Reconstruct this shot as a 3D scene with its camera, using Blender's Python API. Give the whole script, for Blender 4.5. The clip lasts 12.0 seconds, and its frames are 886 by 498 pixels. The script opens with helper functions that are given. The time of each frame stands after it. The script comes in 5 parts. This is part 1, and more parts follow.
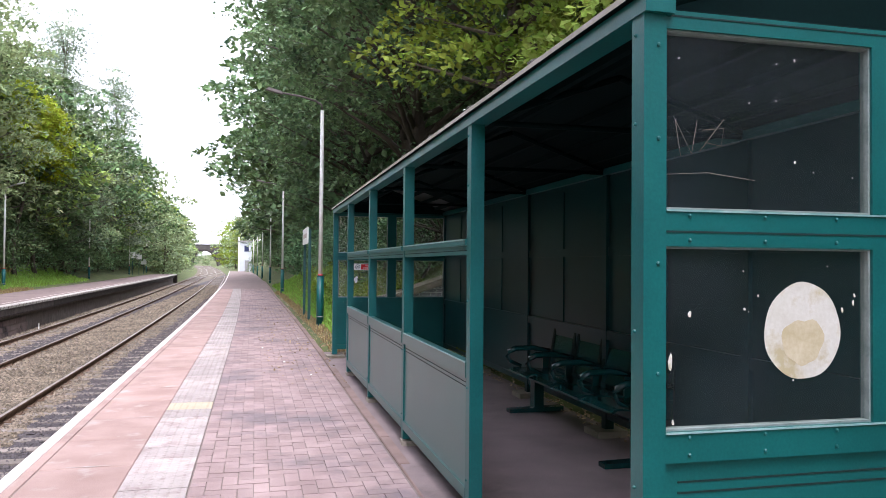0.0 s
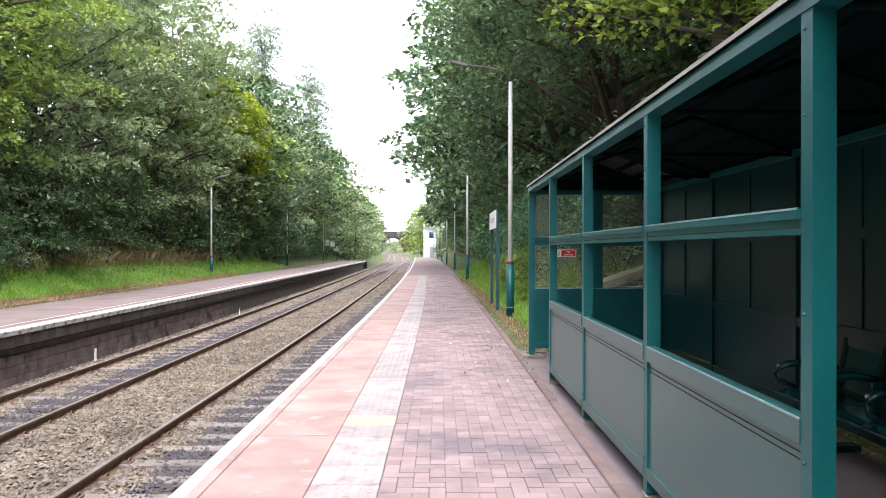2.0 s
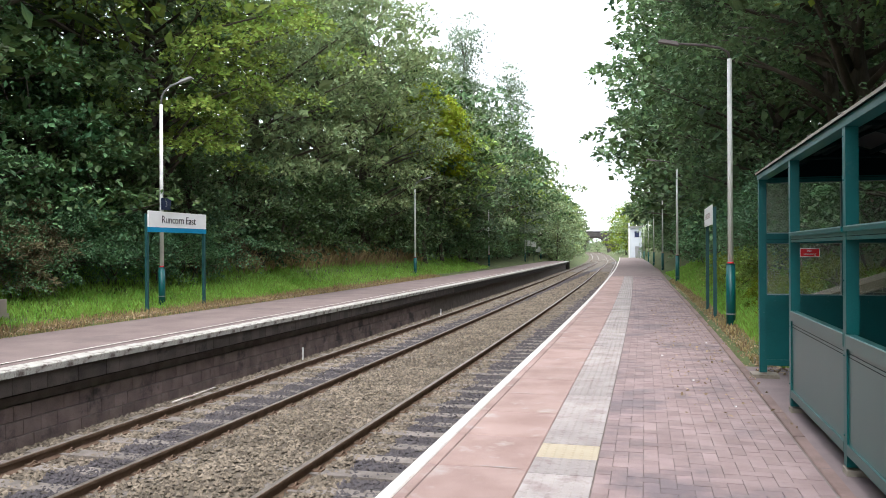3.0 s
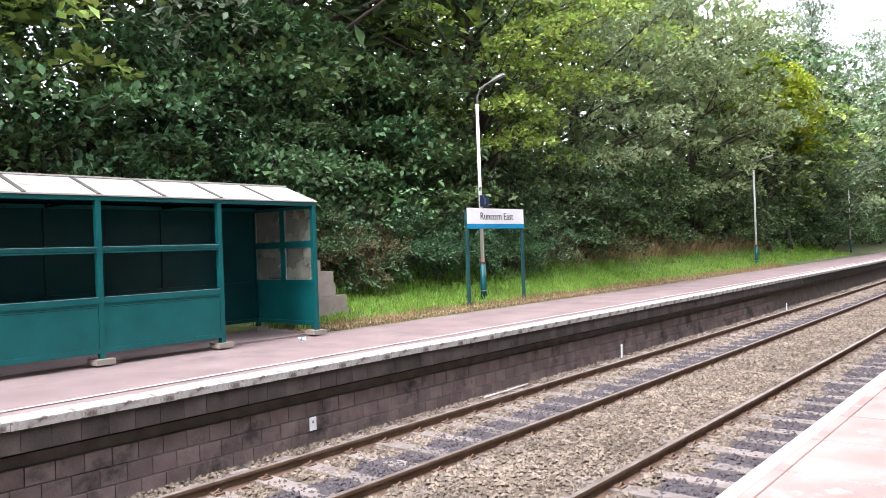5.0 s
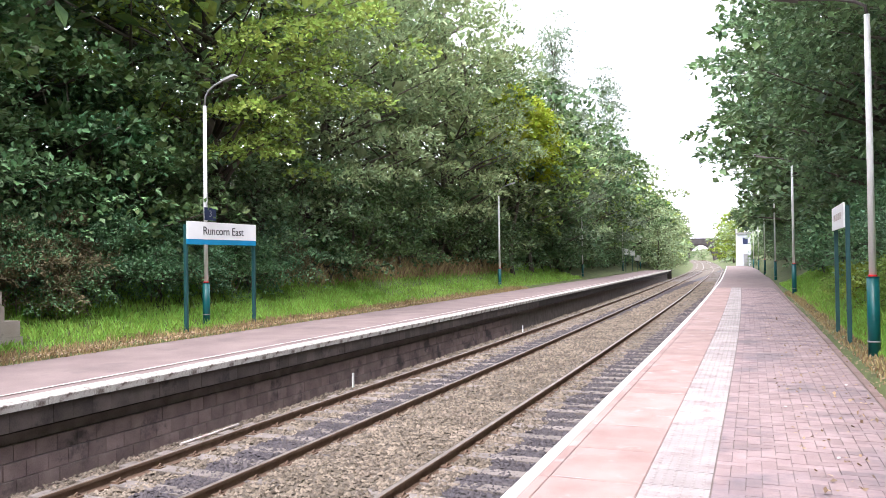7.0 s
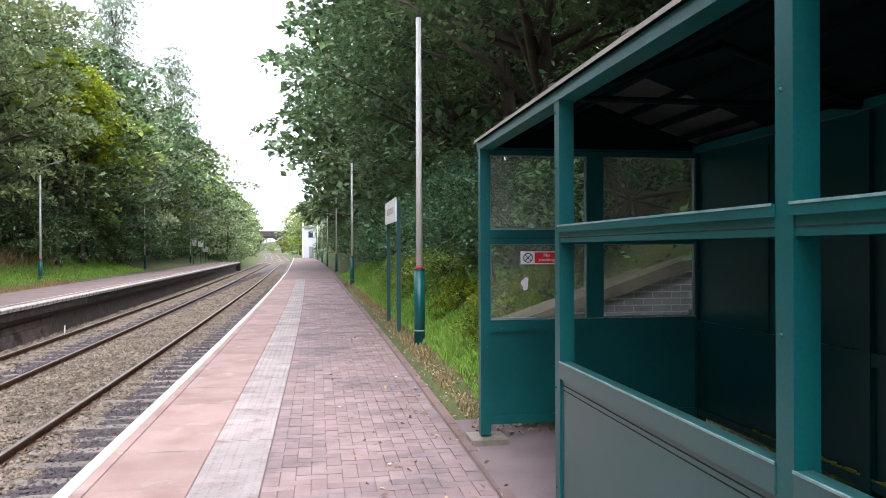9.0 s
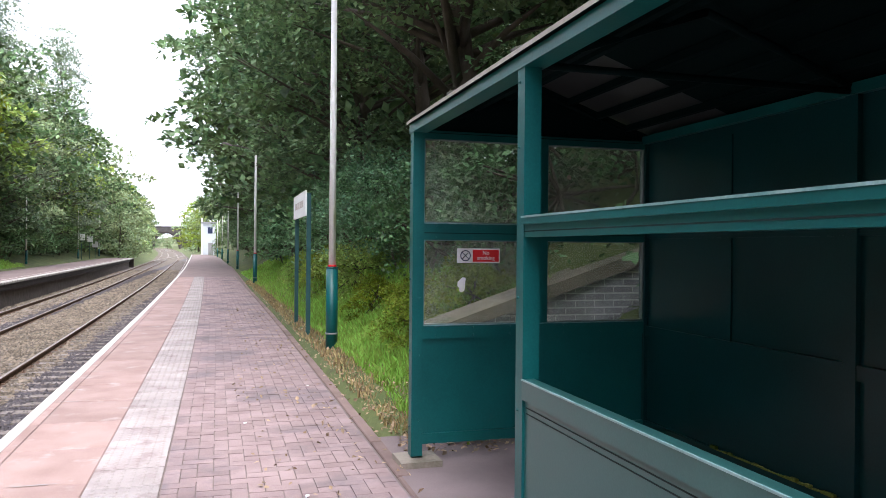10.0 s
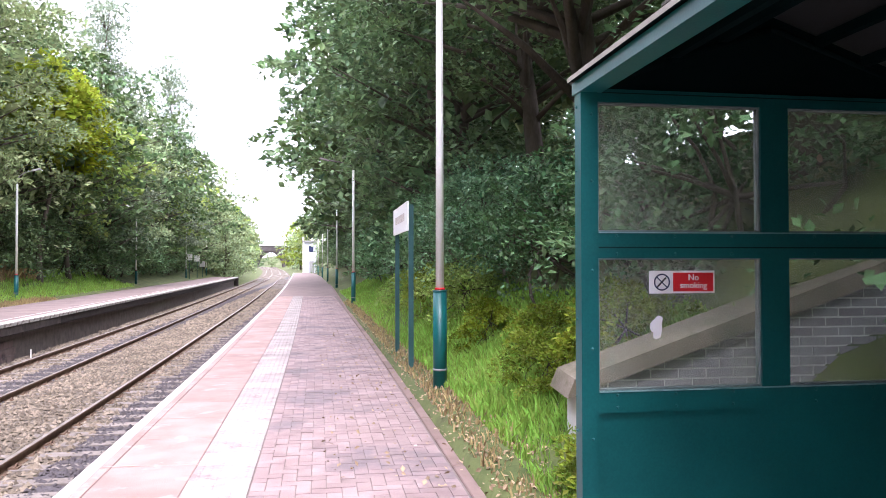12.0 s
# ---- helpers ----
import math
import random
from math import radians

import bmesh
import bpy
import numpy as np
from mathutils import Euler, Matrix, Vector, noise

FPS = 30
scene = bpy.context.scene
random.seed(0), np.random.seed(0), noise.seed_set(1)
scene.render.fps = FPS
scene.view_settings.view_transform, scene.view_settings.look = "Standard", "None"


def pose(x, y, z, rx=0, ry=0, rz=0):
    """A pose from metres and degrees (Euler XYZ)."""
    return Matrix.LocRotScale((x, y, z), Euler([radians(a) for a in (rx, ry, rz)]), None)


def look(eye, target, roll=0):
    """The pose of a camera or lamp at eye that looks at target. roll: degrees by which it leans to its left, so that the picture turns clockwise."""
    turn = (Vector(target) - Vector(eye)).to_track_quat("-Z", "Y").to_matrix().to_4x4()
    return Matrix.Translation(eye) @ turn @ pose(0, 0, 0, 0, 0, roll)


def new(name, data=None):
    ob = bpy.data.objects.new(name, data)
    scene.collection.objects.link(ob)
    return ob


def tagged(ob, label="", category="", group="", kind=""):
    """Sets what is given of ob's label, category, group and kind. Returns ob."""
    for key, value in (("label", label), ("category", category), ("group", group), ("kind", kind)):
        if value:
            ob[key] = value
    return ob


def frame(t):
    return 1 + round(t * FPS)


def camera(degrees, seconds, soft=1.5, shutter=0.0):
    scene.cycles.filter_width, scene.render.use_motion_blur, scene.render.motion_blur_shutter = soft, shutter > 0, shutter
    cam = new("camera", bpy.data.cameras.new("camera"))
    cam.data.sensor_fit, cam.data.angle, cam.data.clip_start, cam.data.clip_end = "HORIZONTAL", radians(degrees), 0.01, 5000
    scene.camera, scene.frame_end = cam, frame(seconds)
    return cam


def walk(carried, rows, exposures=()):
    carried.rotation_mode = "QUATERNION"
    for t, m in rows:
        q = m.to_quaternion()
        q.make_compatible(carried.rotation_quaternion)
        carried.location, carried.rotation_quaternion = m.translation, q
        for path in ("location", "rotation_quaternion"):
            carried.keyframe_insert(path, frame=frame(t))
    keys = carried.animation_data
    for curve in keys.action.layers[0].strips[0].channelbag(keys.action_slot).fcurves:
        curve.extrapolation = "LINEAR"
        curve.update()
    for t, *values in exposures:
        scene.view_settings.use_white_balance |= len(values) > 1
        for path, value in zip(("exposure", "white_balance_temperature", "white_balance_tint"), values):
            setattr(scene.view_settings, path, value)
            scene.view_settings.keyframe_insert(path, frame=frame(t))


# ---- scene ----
cam = camera(60.8, 12.0, soft=0.9)
PATH = [
    (0, (0.78, -0.39, 1.489), (1.259, 1.551, 1.531), 0.5),
    (0.5, (0.778, -0.016, 1.496), (1.233, 1.931, 1.518), 0.4),
    (1, (0.728, 0.383, 1.491), (1.134, 2.341, 1.502), 0.7),
    (1.5, (0.733, 0.8, 1.499), (0.988, 2.783, 1.502), 0.3),
    (2, (0.745, 1.287, 1.497), (0.751, 3.287, 1.498), 0.1),
    (2.5, (0.714, 1.751, 1.501), (0.459, 3.735, 1.504), 0.0),
    (3, (0.702, 2.253, 1.496), (0.181, 4.184, 1.499), -0.3),
    (3.5, (0.704, 2.628, 1.476), (-0.078, 4.469, 1.477), -0.8),
    (5.3, (0.757, 3.426, 1.499), (-0.558, 4.933, 1.496), -1.9),
    (5.5, (0.759, 3.607, 1.541), (-0.556, 5.114, 1.535), -1.7),
    (6, (0.918, 3.967, 1.652), (-0.329, 5.531, 1.64), -1.1),
    (6.5, (0.91, 4.41, 1.598), (-0.153, 6.105, 1.61), -1.0),
    (7, (0.655, 4.811, 1.536), (-0.111, 6.659, 1.567), -0.8),
    (7.5, (0.698, 4.912, 1.532), (0.238, 6.859, 1.557), -0.6),
    (9.3, (0.729, 6.167, 1.515), (1.15, 8.122, 1.51), -0.1),
    (9.5, (0.727, 6.314, 1.512), (1.202, 8.257, 1.505), 0.0),
    (10, (0.692, 6.665, 1.499), (1.258, 8.584, 1.496), 0.5),
    (10.5, (0.723, 7.084, 1.488), (1.307, 8.997, 1.497), 0.6),
    (11, (0.781, 7.552, 1.497), (1.321, 9.477, 1.525), 0.4),
    (11.5, (0.793, 8.008, 1.528), (1.249, 9.955, 1.57), -0.2),
    (12, (0.827, 8.513, 1.531), (1.144, 10.487, 1.57), -0.1),
]
EXPOSURES = [(0, 1.12, 6150, 20), (1.5, 1.4, 6200, 23), (2.5, 1.1, 6250, 10), (3.5, 0.62, 6250, 11), (5.5, 1.74, 6200, 21), (6.5, 1.66, 6200, 21), (7, 1.4, 6200, 19), (7.5, 1.08, 6200, 18), (9.5, 1.02, 6150, 17), (10.5, 1.4, 6150, 17), (12, 1.65, 6100, 26)]
walk(cam, [(t, look(eye, target, roll)) for t, eye, target, roll in PATH], EXPOSURES)

# ---- world and sun: a bright overcast day ----
world = bpy.data.worlds.new("sky")
scene.world = world
world.use_nodes = True
wn, wl = world.node_tree.nodes, world.node_tree.links
wn.clear()
sky = wn.new("ShaderNodeTexSky")
sky.sky_type = "NISHITA"
sky.sun_disc = False
sky.sun_elevation, sky.sun_rotation = radians(61), radians(177)
sky.dust_density, sky.ozone_density = 3.0, 1.0
veil = wn.new("ShaderNodeMix")
veil.data_type = "RGBA"
veil.inputs["Factor"].default_value = 0.8
veil.inputs["B"].default_value = (11.3, 11.6, 12.5, 1)
bg = wn.new("ShaderNodeBackground")
bg.inputs["Strength"].default_value = 0.15
wout = wn.new("ShaderNodeOutputWorld")
wl.new(sky.outputs["Color"], veil.inputs["A"])
wl.new(veil.outputs["Result"], bg.inputs["Color"])
wl.new(bg.outputs["Background"], wout.inputs["Surface"])

sun = new("sun", bpy.data.lights.new("sun", "SUN"))
sun.data.energy, sun.data.angle, sun.data.color = 2.3, radians(34), (1.0, 0.97, 0.92)
sun.matrix_world = look((0.4, -6.8, 12.5), (0, 0, 0))


# ---- materials ----
def material(name, c1, c2, scale=3.0, rough=0.8, bump=0.3, fine=60.0, metal=0.0, island=0.0, obj=0.0, leaf=0.0, stain=None, stain_scale=0.7, stain_at=0.55, spec=0.4, stretch=(1, 1, 1)):
    """Two-scale noise colour with fine relief; island and obj vary the value from piece to piece."""
    m = bpy.data.materials.new(name)
    m.use_nodes = True
    nt = m.node_tree
    n, l = nt.nodes, nt.links
    p = n["Principled BSDF"]
    p.inputs["Roughness"].default_value, p.inputs["Metallic"].default_value = rough, metal
    p.inputs["Specular IOR Level"].default_value = spec
    tc = n.new("ShaderNodeTexCoord")
    mp = n.new("ShaderNodeMapping")
    mp.inputs["Scale"].default_value = stretch
    l.new(n.new("ShaderNodeNewGeometry").outputs["Position"] if obj else tc.outputs["Object"], mp.inputs["Vector"])
    a = n.new("ShaderNodeTexNoise")
    a.inputs["Scale"].default_value, a.inputs["Detail"].default_value = scale, 6
    b = n.new("ShaderNodeTexNoise")
    b.inputs["Scale"].default_value, b.inputs["Detail"].default_value = fine, 3
    l.new(mp.outputs[0], a.inputs["Vector"])
    l.new(mp.outputs[0], b.inputs["Vector"])
    add = n.new("ShaderNodeMath")
    add.operation = "MULTIPLY_ADD"
    add.inputs[1].default_value = 0.45
    l.new(b.outputs["Fac"], add.inputs[0])
    l.new(a.outputs["Fac"], add.inputs[2])
    ramp = n.new("ShaderNodeMapRange")
    ramp.inputs["From Min"].default_value, ramp.inputs["From Max"].default_value = 0.5, 0.95
    l.new(add.outputs[0], ramp.inputs["Value"])
    mix = n.new("ShaderNodeMix")
    mix.data_type = "RGBA"
    mix.inputs["A"].default_value, mix.inputs["B"].default_value = (*c1, 1), (*c2, 1)
    l.new(ramp.outputs["Result"], mix.inputs["Factor"])
    colour = mix.outputs["Result"]
    if stain:
        s = n.new("ShaderNodeTexNoise")
        s.inputs["Scale"].default_value, s.inputs["Detail"].default_value = stain_scale, 8
        s.inputs["Roughness"].default_value = 0.65
        l.new(mp.outputs[0], s.inputs["Vector"])
        sr = n.new("ShaderNodeMapRange")
        sr.inputs["From Min"].default_value, sr.inputs["From Max"].default_value = stain_at, stain_at + 0.12
        l.new(s.outputs["Fac"], sr.inputs["Value"])
        sm = n.new("ShaderNodeMix")
        sm.data_type = "RGBA"
        sm.inputs["B"].default_value = (*stain, 1)
        l.new(sr.outputs["Result"], sm.inputs["Factor"])
        l.new(colour, sm.inputs["A"])
        colour = sm.outputs["Result"]
    if island or obj:
        hsv = n.new("ShaderNodeHueSaturation")
        src = n.new("ShaderNodeNewGeometry").outputs["Random Per Island"] if island else n.new("ShaderNodeObjectInfo").outputs["Random"]
        amount = island or obj
        mr = n.new("ShaderNodeMapRange")
        mr.inputs["To Min"].default_value, mr.inputs["To Max"].default_value = 1 - amount, 1 + amount
        l.new(src, mr.inputs["Value"])
        l.new(mr.outputs["Result"], hsv.inputs["Value"])
        if leaf:
            hr = n.new("ShaderNodeMapRange")
            hr.inputs["To Min"].default_value, hr.inputs["To Max"].default_value = 0.475, 0.515
            l.new(src, hr.inputs["Value"])
            l.new(hr.outputs["Result"], hsv.inputs["Hue"])
            own = n.new("ShaderNodeHueSaturation")
            oi = n.new("ShaderNodeObjectInfo")
            for socket, lo, hi in (("Value", 0.75, 1.4), ("Saturation", 1.2, 0.92), ("Hue", 0.485, 0.508)):
                om = n.new("ShaderNodeMapRange")
                om.inputs["To Min"].default_value, om.inputs["To Max"].default_value = lo, hi
                l.new(oi.outputs["Random"], om.inputs["Value"])
                l.new(om.outputs["Result"], own.inputs[socket])
            l.new(colour, own.inputs["Color"])
            colour = own.outputs["Color"]
        l.new(colour, hsv.inputs["Color"])
        colour = hsv.outputs["Color"]
    l.new(colour, p.inputs["Base Color"])
    if bump:
        bp = n.new("ShaderNodeBump")
        bp.inputs["Strength"].default_value, bp.inputs["Distance"].default_value = bump, 0.01
        l.new(b.outputs["Fac"], bp.inputs["Height"])
        l.new(bp.outputs["Normal"], p.inputs["Normal"])
    if leaf:
        tr = n.new("ShaderNodeBsdfTranslucent")
        l.new(colour, tr.inputs["Color"])
        ms = n.new("ShaderNodeMixShader")
        ms.inputs["Fac"].default_value = leaf
        l.new(p.outputs[0], ms.inputs[1])
        l.new(tr.outputs[0], ms.inputs[2])
        l.new(ms.outputs[0], n["Material Output"].inputs["Surface"])
    return m


M = {}
M["green"] = material("green_paint", (0.0018, 0.074, 0.075), (0.0035, 0.108, 0.107), 2.5, 0.36, 0.05, 90, stain=(0.03, 0.1, 0.095), stain_at=0.655, stain_scale=7)
# Pale tone for the sky light that rail edges catch, painted as thin bars.
M["worn"] = material("painted_edge_highlight", (0.12, 0.27, 0.27), (0.28, 0.42, 0.42), 8, 0.4, 0.1, 80)
M["groove"] = material("dark_groove", (0.001, 0.012, 0.012), (0.003, 0.02, 0.02), 8, 0.8, 0.0)
M["bench"] = material("glossy_green_bench", (0.0012, 0.038, 0.04), (0.0025, 0.055, 0.057), 3, 0.2, 0.03, 90, spec=0.6)
M["panel"] = material("panel_paint", (0.02, 0.085, 0.08), (0.03, 0.108, 0.1), 1.6, 0.3, 0.03, 120, spec=0.45, stain=(0.045, 0.11, 0.1), stain_at=0.66, stain_scale=4)
# Darker copy of the green with interior shade in it, for back wall and posts.
M["inner"] = material("shaded_green_sheet", (0.0012, 0.031, 0.035), (0.0025, 0.049, 0.054), 1.5, 0.32, 0.05, 70, spec=0.3)
# Near-black green: the shade under the roof is put into this colour.
M["soffit"] = material("shaded_roof_underside", (0.0006, 0.007, 0.0075), (0.001, 0.011, 0.0115), 1.5, 0.75, 0.05, 60, spec=0.08)
# Daylight through one translucent sheet, put in as a paler underside.
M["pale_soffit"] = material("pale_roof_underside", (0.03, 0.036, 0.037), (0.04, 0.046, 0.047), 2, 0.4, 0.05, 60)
M["roof"] = material("weathered_roof_sheet", (0.33, 0.31, 0.27), (0.45, 0.42, 0.38), 2.0, 0.85, 0.3, 50, stain=(0.2, 0.19, 0.13), stain_at=0.6, stain_scale=2.5)
M["seam"] = material("dark_roof_seam", (0.06, 0.06, 0.05), (0.1, 0.1, 0.08), 5, 0.8)
M["asphalt"] = material("shelter_asphalt", (0.16, 0.122, 0.12), (0.23, 0.18, 0.175), 2.0, 0.85, 0.35, 120, stain=(0.12, 0.095, 0.092), stain_at=0.57)
M["far_asphalt"] = material("red_brown_asphalt", (0.17, 0.125, 0.118), (0.24, 0.185, 0.17), 1.2, 0.9, 0.3, 90, stain=(0.15, 0.115, 0.11), stain_at=0.56)
M["base"] = material("joint_sand", (0.14, 0.11, 0.1), (0.22, 0.18, 0.16), 6.0, 0.95, 0.5, 150)
M["coping"] = material("pink_concrete_slab", (0.245, 0.16, 0.14), (0.355, 0.25, 0.222), 2.2, 0.8, 0.3, 110, obj=0.12, stain=(0.36, 0.3, 0.275), stain_at=0.57, stain_scale=3.4)
M["tactile"] = material("grey_tactile_slab", (0.27, 0.23, 0.217), (0.38, 0.34, 0.325), 3.0, 0.75, 0.3, 120, obj=0.14, stain=(0.25, 0.2, 0.19), stain_at=0.52, stain_scale=3.5)
M["tactile_y"] = material("buff_tactile_slab", (0.36, 0.3, 0.21), (0.45, 0.385, 0.29), 3.0, 0.8, 0.3, 120)
M["paver"] = material("brick_paver", (0.22, 0.155, 0.15), (0.33, 0.245, 0.235), 3.0, 0.78, 0.4, 130, island=0.13, stain=(0.165, 0.13, 0.137), stain_at=0.5, stain_scale=0.8)
M["paver_o"] = material("brick_paver_single", (0.22, 0.155, 0.15), (0.33, 0.245, 0.235), 3.0, 0.78, 0.4, 130, obj=0.13, stain=(0.165, 0.13, 0.137), stain_at=0.5, stain_scale=0.8)
M["white"] = material("worn_white_edge", (0.5, 0.45, 0.42), (0.68, 0.65, 0.62), 4.0, 0.8, 0.3, 90, stain=(0.36, 0.29, 0.25), stain_at=0.54, stain_scale=5)
M["white_far"] = material("flaking_white_edge", (0.36, 0.33, 0.3), (0.54, 0.52, 0.48), 4.0, 0.85, 0.4, 60, stain=(0.14, 0.11, 0.095), stain_at=0.5, stain_scale=5)
M["line"] = material("faded_line_paint", (0.5, 0.44, 0.4), (0.62, 0.56, 0.52), 4.0, 0.85, 0.1, 90, stain=(0.36, 0.28, 0.255), stain_at=0.5, stain_scale=3)
M["kerb"] = material("red_edging", (0.17, 0.115, 0.1), (0.25, 0.175, 0.155), 3, 0.9, 0.4, 90, obj=0.15)
M["block"] = material("dark_engineering_block", (0.125, 0.09, 0.083), (0.22, 0.165, 0.152), 3.5, 0.88, 0.5, 60, obj=0.18, stain=(0.055, 0.045, 0.043), stain_at=0.54, stain_scale=1.6)
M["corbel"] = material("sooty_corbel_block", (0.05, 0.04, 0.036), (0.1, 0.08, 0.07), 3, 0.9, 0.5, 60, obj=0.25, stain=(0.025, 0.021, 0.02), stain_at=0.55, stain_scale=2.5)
M["mortar"] = material("sooty_mortar", (0.09, 0.075, 0.068), (0.17, 0.145, 0.13), 4, 0.95, 0.4, 60)
# Soot, made darker still to hold the shade under the platform overhang.
M["shaded_soot"] = material("shaded_sooty_recess", (0.022, 0.018, 0.016), (0.05, 0.04, 0.035), 3, 0.95, 0.4, 60, stain=(0.13, 0.11, 0.1), stain_at=0.68, stain_scale=2)
M["steel"] = material("running_rail_head", (0.2, 0.165, 0.14), (0.33, 0.29, 0.26), 4, 0.42, 0.1, 120, metal=0.6)
M["rust"] = material("rusty_rail_side", (0.1, 0.06, 0.038), (0.17, 0.11, 0.075), 6, 0.9, 0.4, 90)
M["sleeper"] = material("weathered_sleeper", (0.135, 0.115, 0.1), (0.225, 0.195, 0.175), 5, 0.9, 0.5, 60, obj=0.2, stain=(0.12, 0.105, 0.1), stain_at=0.56, stain_scale=3)
M["pole"] = material("white_pole_paint", (0.66, 0.65, 0.62), (0.8, 0.79, 0.77), 3, 0.5, 0.05, 80, stain=(0.45, 0.43, 0.38), stain_at=0.63, stain_scale=4)
M["lamp"] = material("grey_lamp_metal", (0.2, 0.2, 0.2), (0.3, 0.3, 0.3), 4, 0.5, 0.05)
M["lantern"] = material("dark_weathered_lantern", (0.07, 0.06, 0.055), (0.12, 0.1, 0.095), 4, 0.6, 0.05)
M["red"] = material("red_sign_paint", (0.62, 0.015, 0.02), (0.68, 0.025, 0.03), 3, 0.5, 0.0)
M["sign"] = material("white_sign_face", (0.82, 0.82, 0.8), (0.88, 0.88, 0.86), 3, 0.4, 0.0)
M["black"] = material("black_lettering", (0.012, 0.012, 0.014), (0.02, 0.02, 0.022), 3, 0.5, 0.0)
M["blue"] = material("bright_blue_band", (0.005, 0.22, 0.42), (0.01, 0.26, 0.48), 3, 0.4, 0.0)
M["navy"] = material("navy_plate", (0.012, 0.02, 0.06), (0.02, 0.03, 0.08), 3, 0.5, 0.0)
M["signpost"] = material("dark_green_post", (0.012, 0.06, 0.06), (0.02, 0.085, 0.085), 3, 0.5, 0.05)
M["brick"] = material("grey_wall_brick", (0.22, 0.205, 0.23), (0.33, 0.31, 0.34), 4, 0.88, 0.4, 80, obj=0.2, stain=(0.68, 0.68, 0.7), stain_at=0.62, stain_scale=2.5)
M["pale_mortar"] = material("pale_mortar", (0.62, 0.6, 0.58), (0.78, 0.76, 0.74), 5, 0.95, 0.4, 80)
M["coping_stone"] = material("mossy_coping", (0.13, 0.11, 0.08), (0.23, 0.195, 0.15), 3, 0.95, 0.5, 60, stain=(0.09, 0.09, 0.05), stain_at=0.57, stain_scale=2)
M["concrete"] = material("weathered_concrete", (0.22, 0.19, 0.15), (0.33, 0.29, 0.24), 3, 0.9, 0.4, 70, stain=(0.13, 0.12, 0.09), stain_at=0.58, stain_scale=2)
M["leaf_a"] = material("leaf_mid", (0.11, 0.175, 0.095), (0.4, 0.48, 0.25), 0.9, 0.6, 0, 4, island=0.36, leaf=0.33, spec=0.25)
M["leaf_b"] = material("leaf_dark", (0.024, 0.06, 0.03), (0.19, 0.285, 0.12), 0.9, 0.5, 0, 4, island=0.4, leaf=0.26, spec=0.3)
M["leaf_c"] = material("leaf_yellow_green", (0.22, 0.3, 0.04), (0.38, 0.46, 0.09), 0.9, 0.6, 0, 4, island=0.3, leaf=0.38, spec=0.15)
M["leaf_d"] = material("leaf_grey_green", (0.1, 0.15, 0.1), (0.33, 0.39, 0.27), 0.5, 0.6, 0, 3, island=0.34, leaf=0.3, spec=0.3)
M["leaf_e"] = material("leaf_bright", (0.085, 0.15, 0.03), (0.38, 0.48, 0.11), 0.9, 0.55, 0, 4, island=0.38, leaf=0.36, spec=0.2)
M["ivy"] = material("ivy_leaf", (0.035, 0.1, 0.05), (0.2, 0.34, 0.16), 0.7, 0.5, 0, 3, island=0.38, leaf=0.2, spec=0.3)
M["bramble"] = material("dry_bramble", (0.12, 0.1, 0.05), (0.2, 0.17, 0.09), 1.5, 0.8, 0, 8, island=0.4)
M["grass"] = material("grass_blade", (0.15, 0.29, 0.045), (0.29, 0.46, 0.1), 0.7, 0.6, 0, 5, island=0.35, leaf=0.35, spec=0.2)
M["straw"] = material("dry_grass", (0.3, 0.23, 0.12), (0.45, 0.36, 0.2), 1.5, 0.8, 0, 8, island=0.3, leaf=0.2)
M["litter"] = material("fallen_leaf", (0.24, 0.16, 0.1), (0.42, 0.31, 0.2), 2.0, 0.85, 0, 8, island=0.5)
M["bark"] = material("bark", (0.06, 0.048, 0.036), (0.12, 0.1, 0.078), 3, 0.95, 0.8, 30, stretch=(1, 1, 0.25))
M["soil"] = material("verge_soil", (0.06, 0.085, 0.025), (0.13, 0.15, 0.05), 1.2, 0.95, 0.6, 25, stain=(0.055, 0.05, 0.03), stain_at=0.55)
M["bridge"] = material("sooty_bridge_brick", (0.05, 0.044, 0.043), (0.09, 0.08, 0.078), 0.6, 0.9, 0.2, 8)
M["whitewall"] = material("white_rendered_wall", (0.46, 0.5, 0.54), (0.55, 0.58, 0.61), 1.0, 0.7, 0.05, 20)
M["splat"] = material("scorched_white_plastic", (0.5, 0.48, 0.43), (0.62, 0.61, 0.58), 9, 0.6, 0.1, 60, stain=(0.42, 0.36, 0.23), stain_at=0.5, stain_scale=5)
M["tan"] = material("tan_scorch", (0.4, 0.33, 0.2), (0.55, 0.49, 0.36), 9, 0.7, 0.1, 60)
M["moss"] = material("rail_moss", (0.16, 0.17, 0.03), (0.28, 0.28, 0.06), 12, 0.95, 0.5, 60)
M["foam"] = material("yellow_debris", (0.5, 0.4, 0.18), (0.65, 0.55, 0.3), 9, 0.9, 0.4, 40)


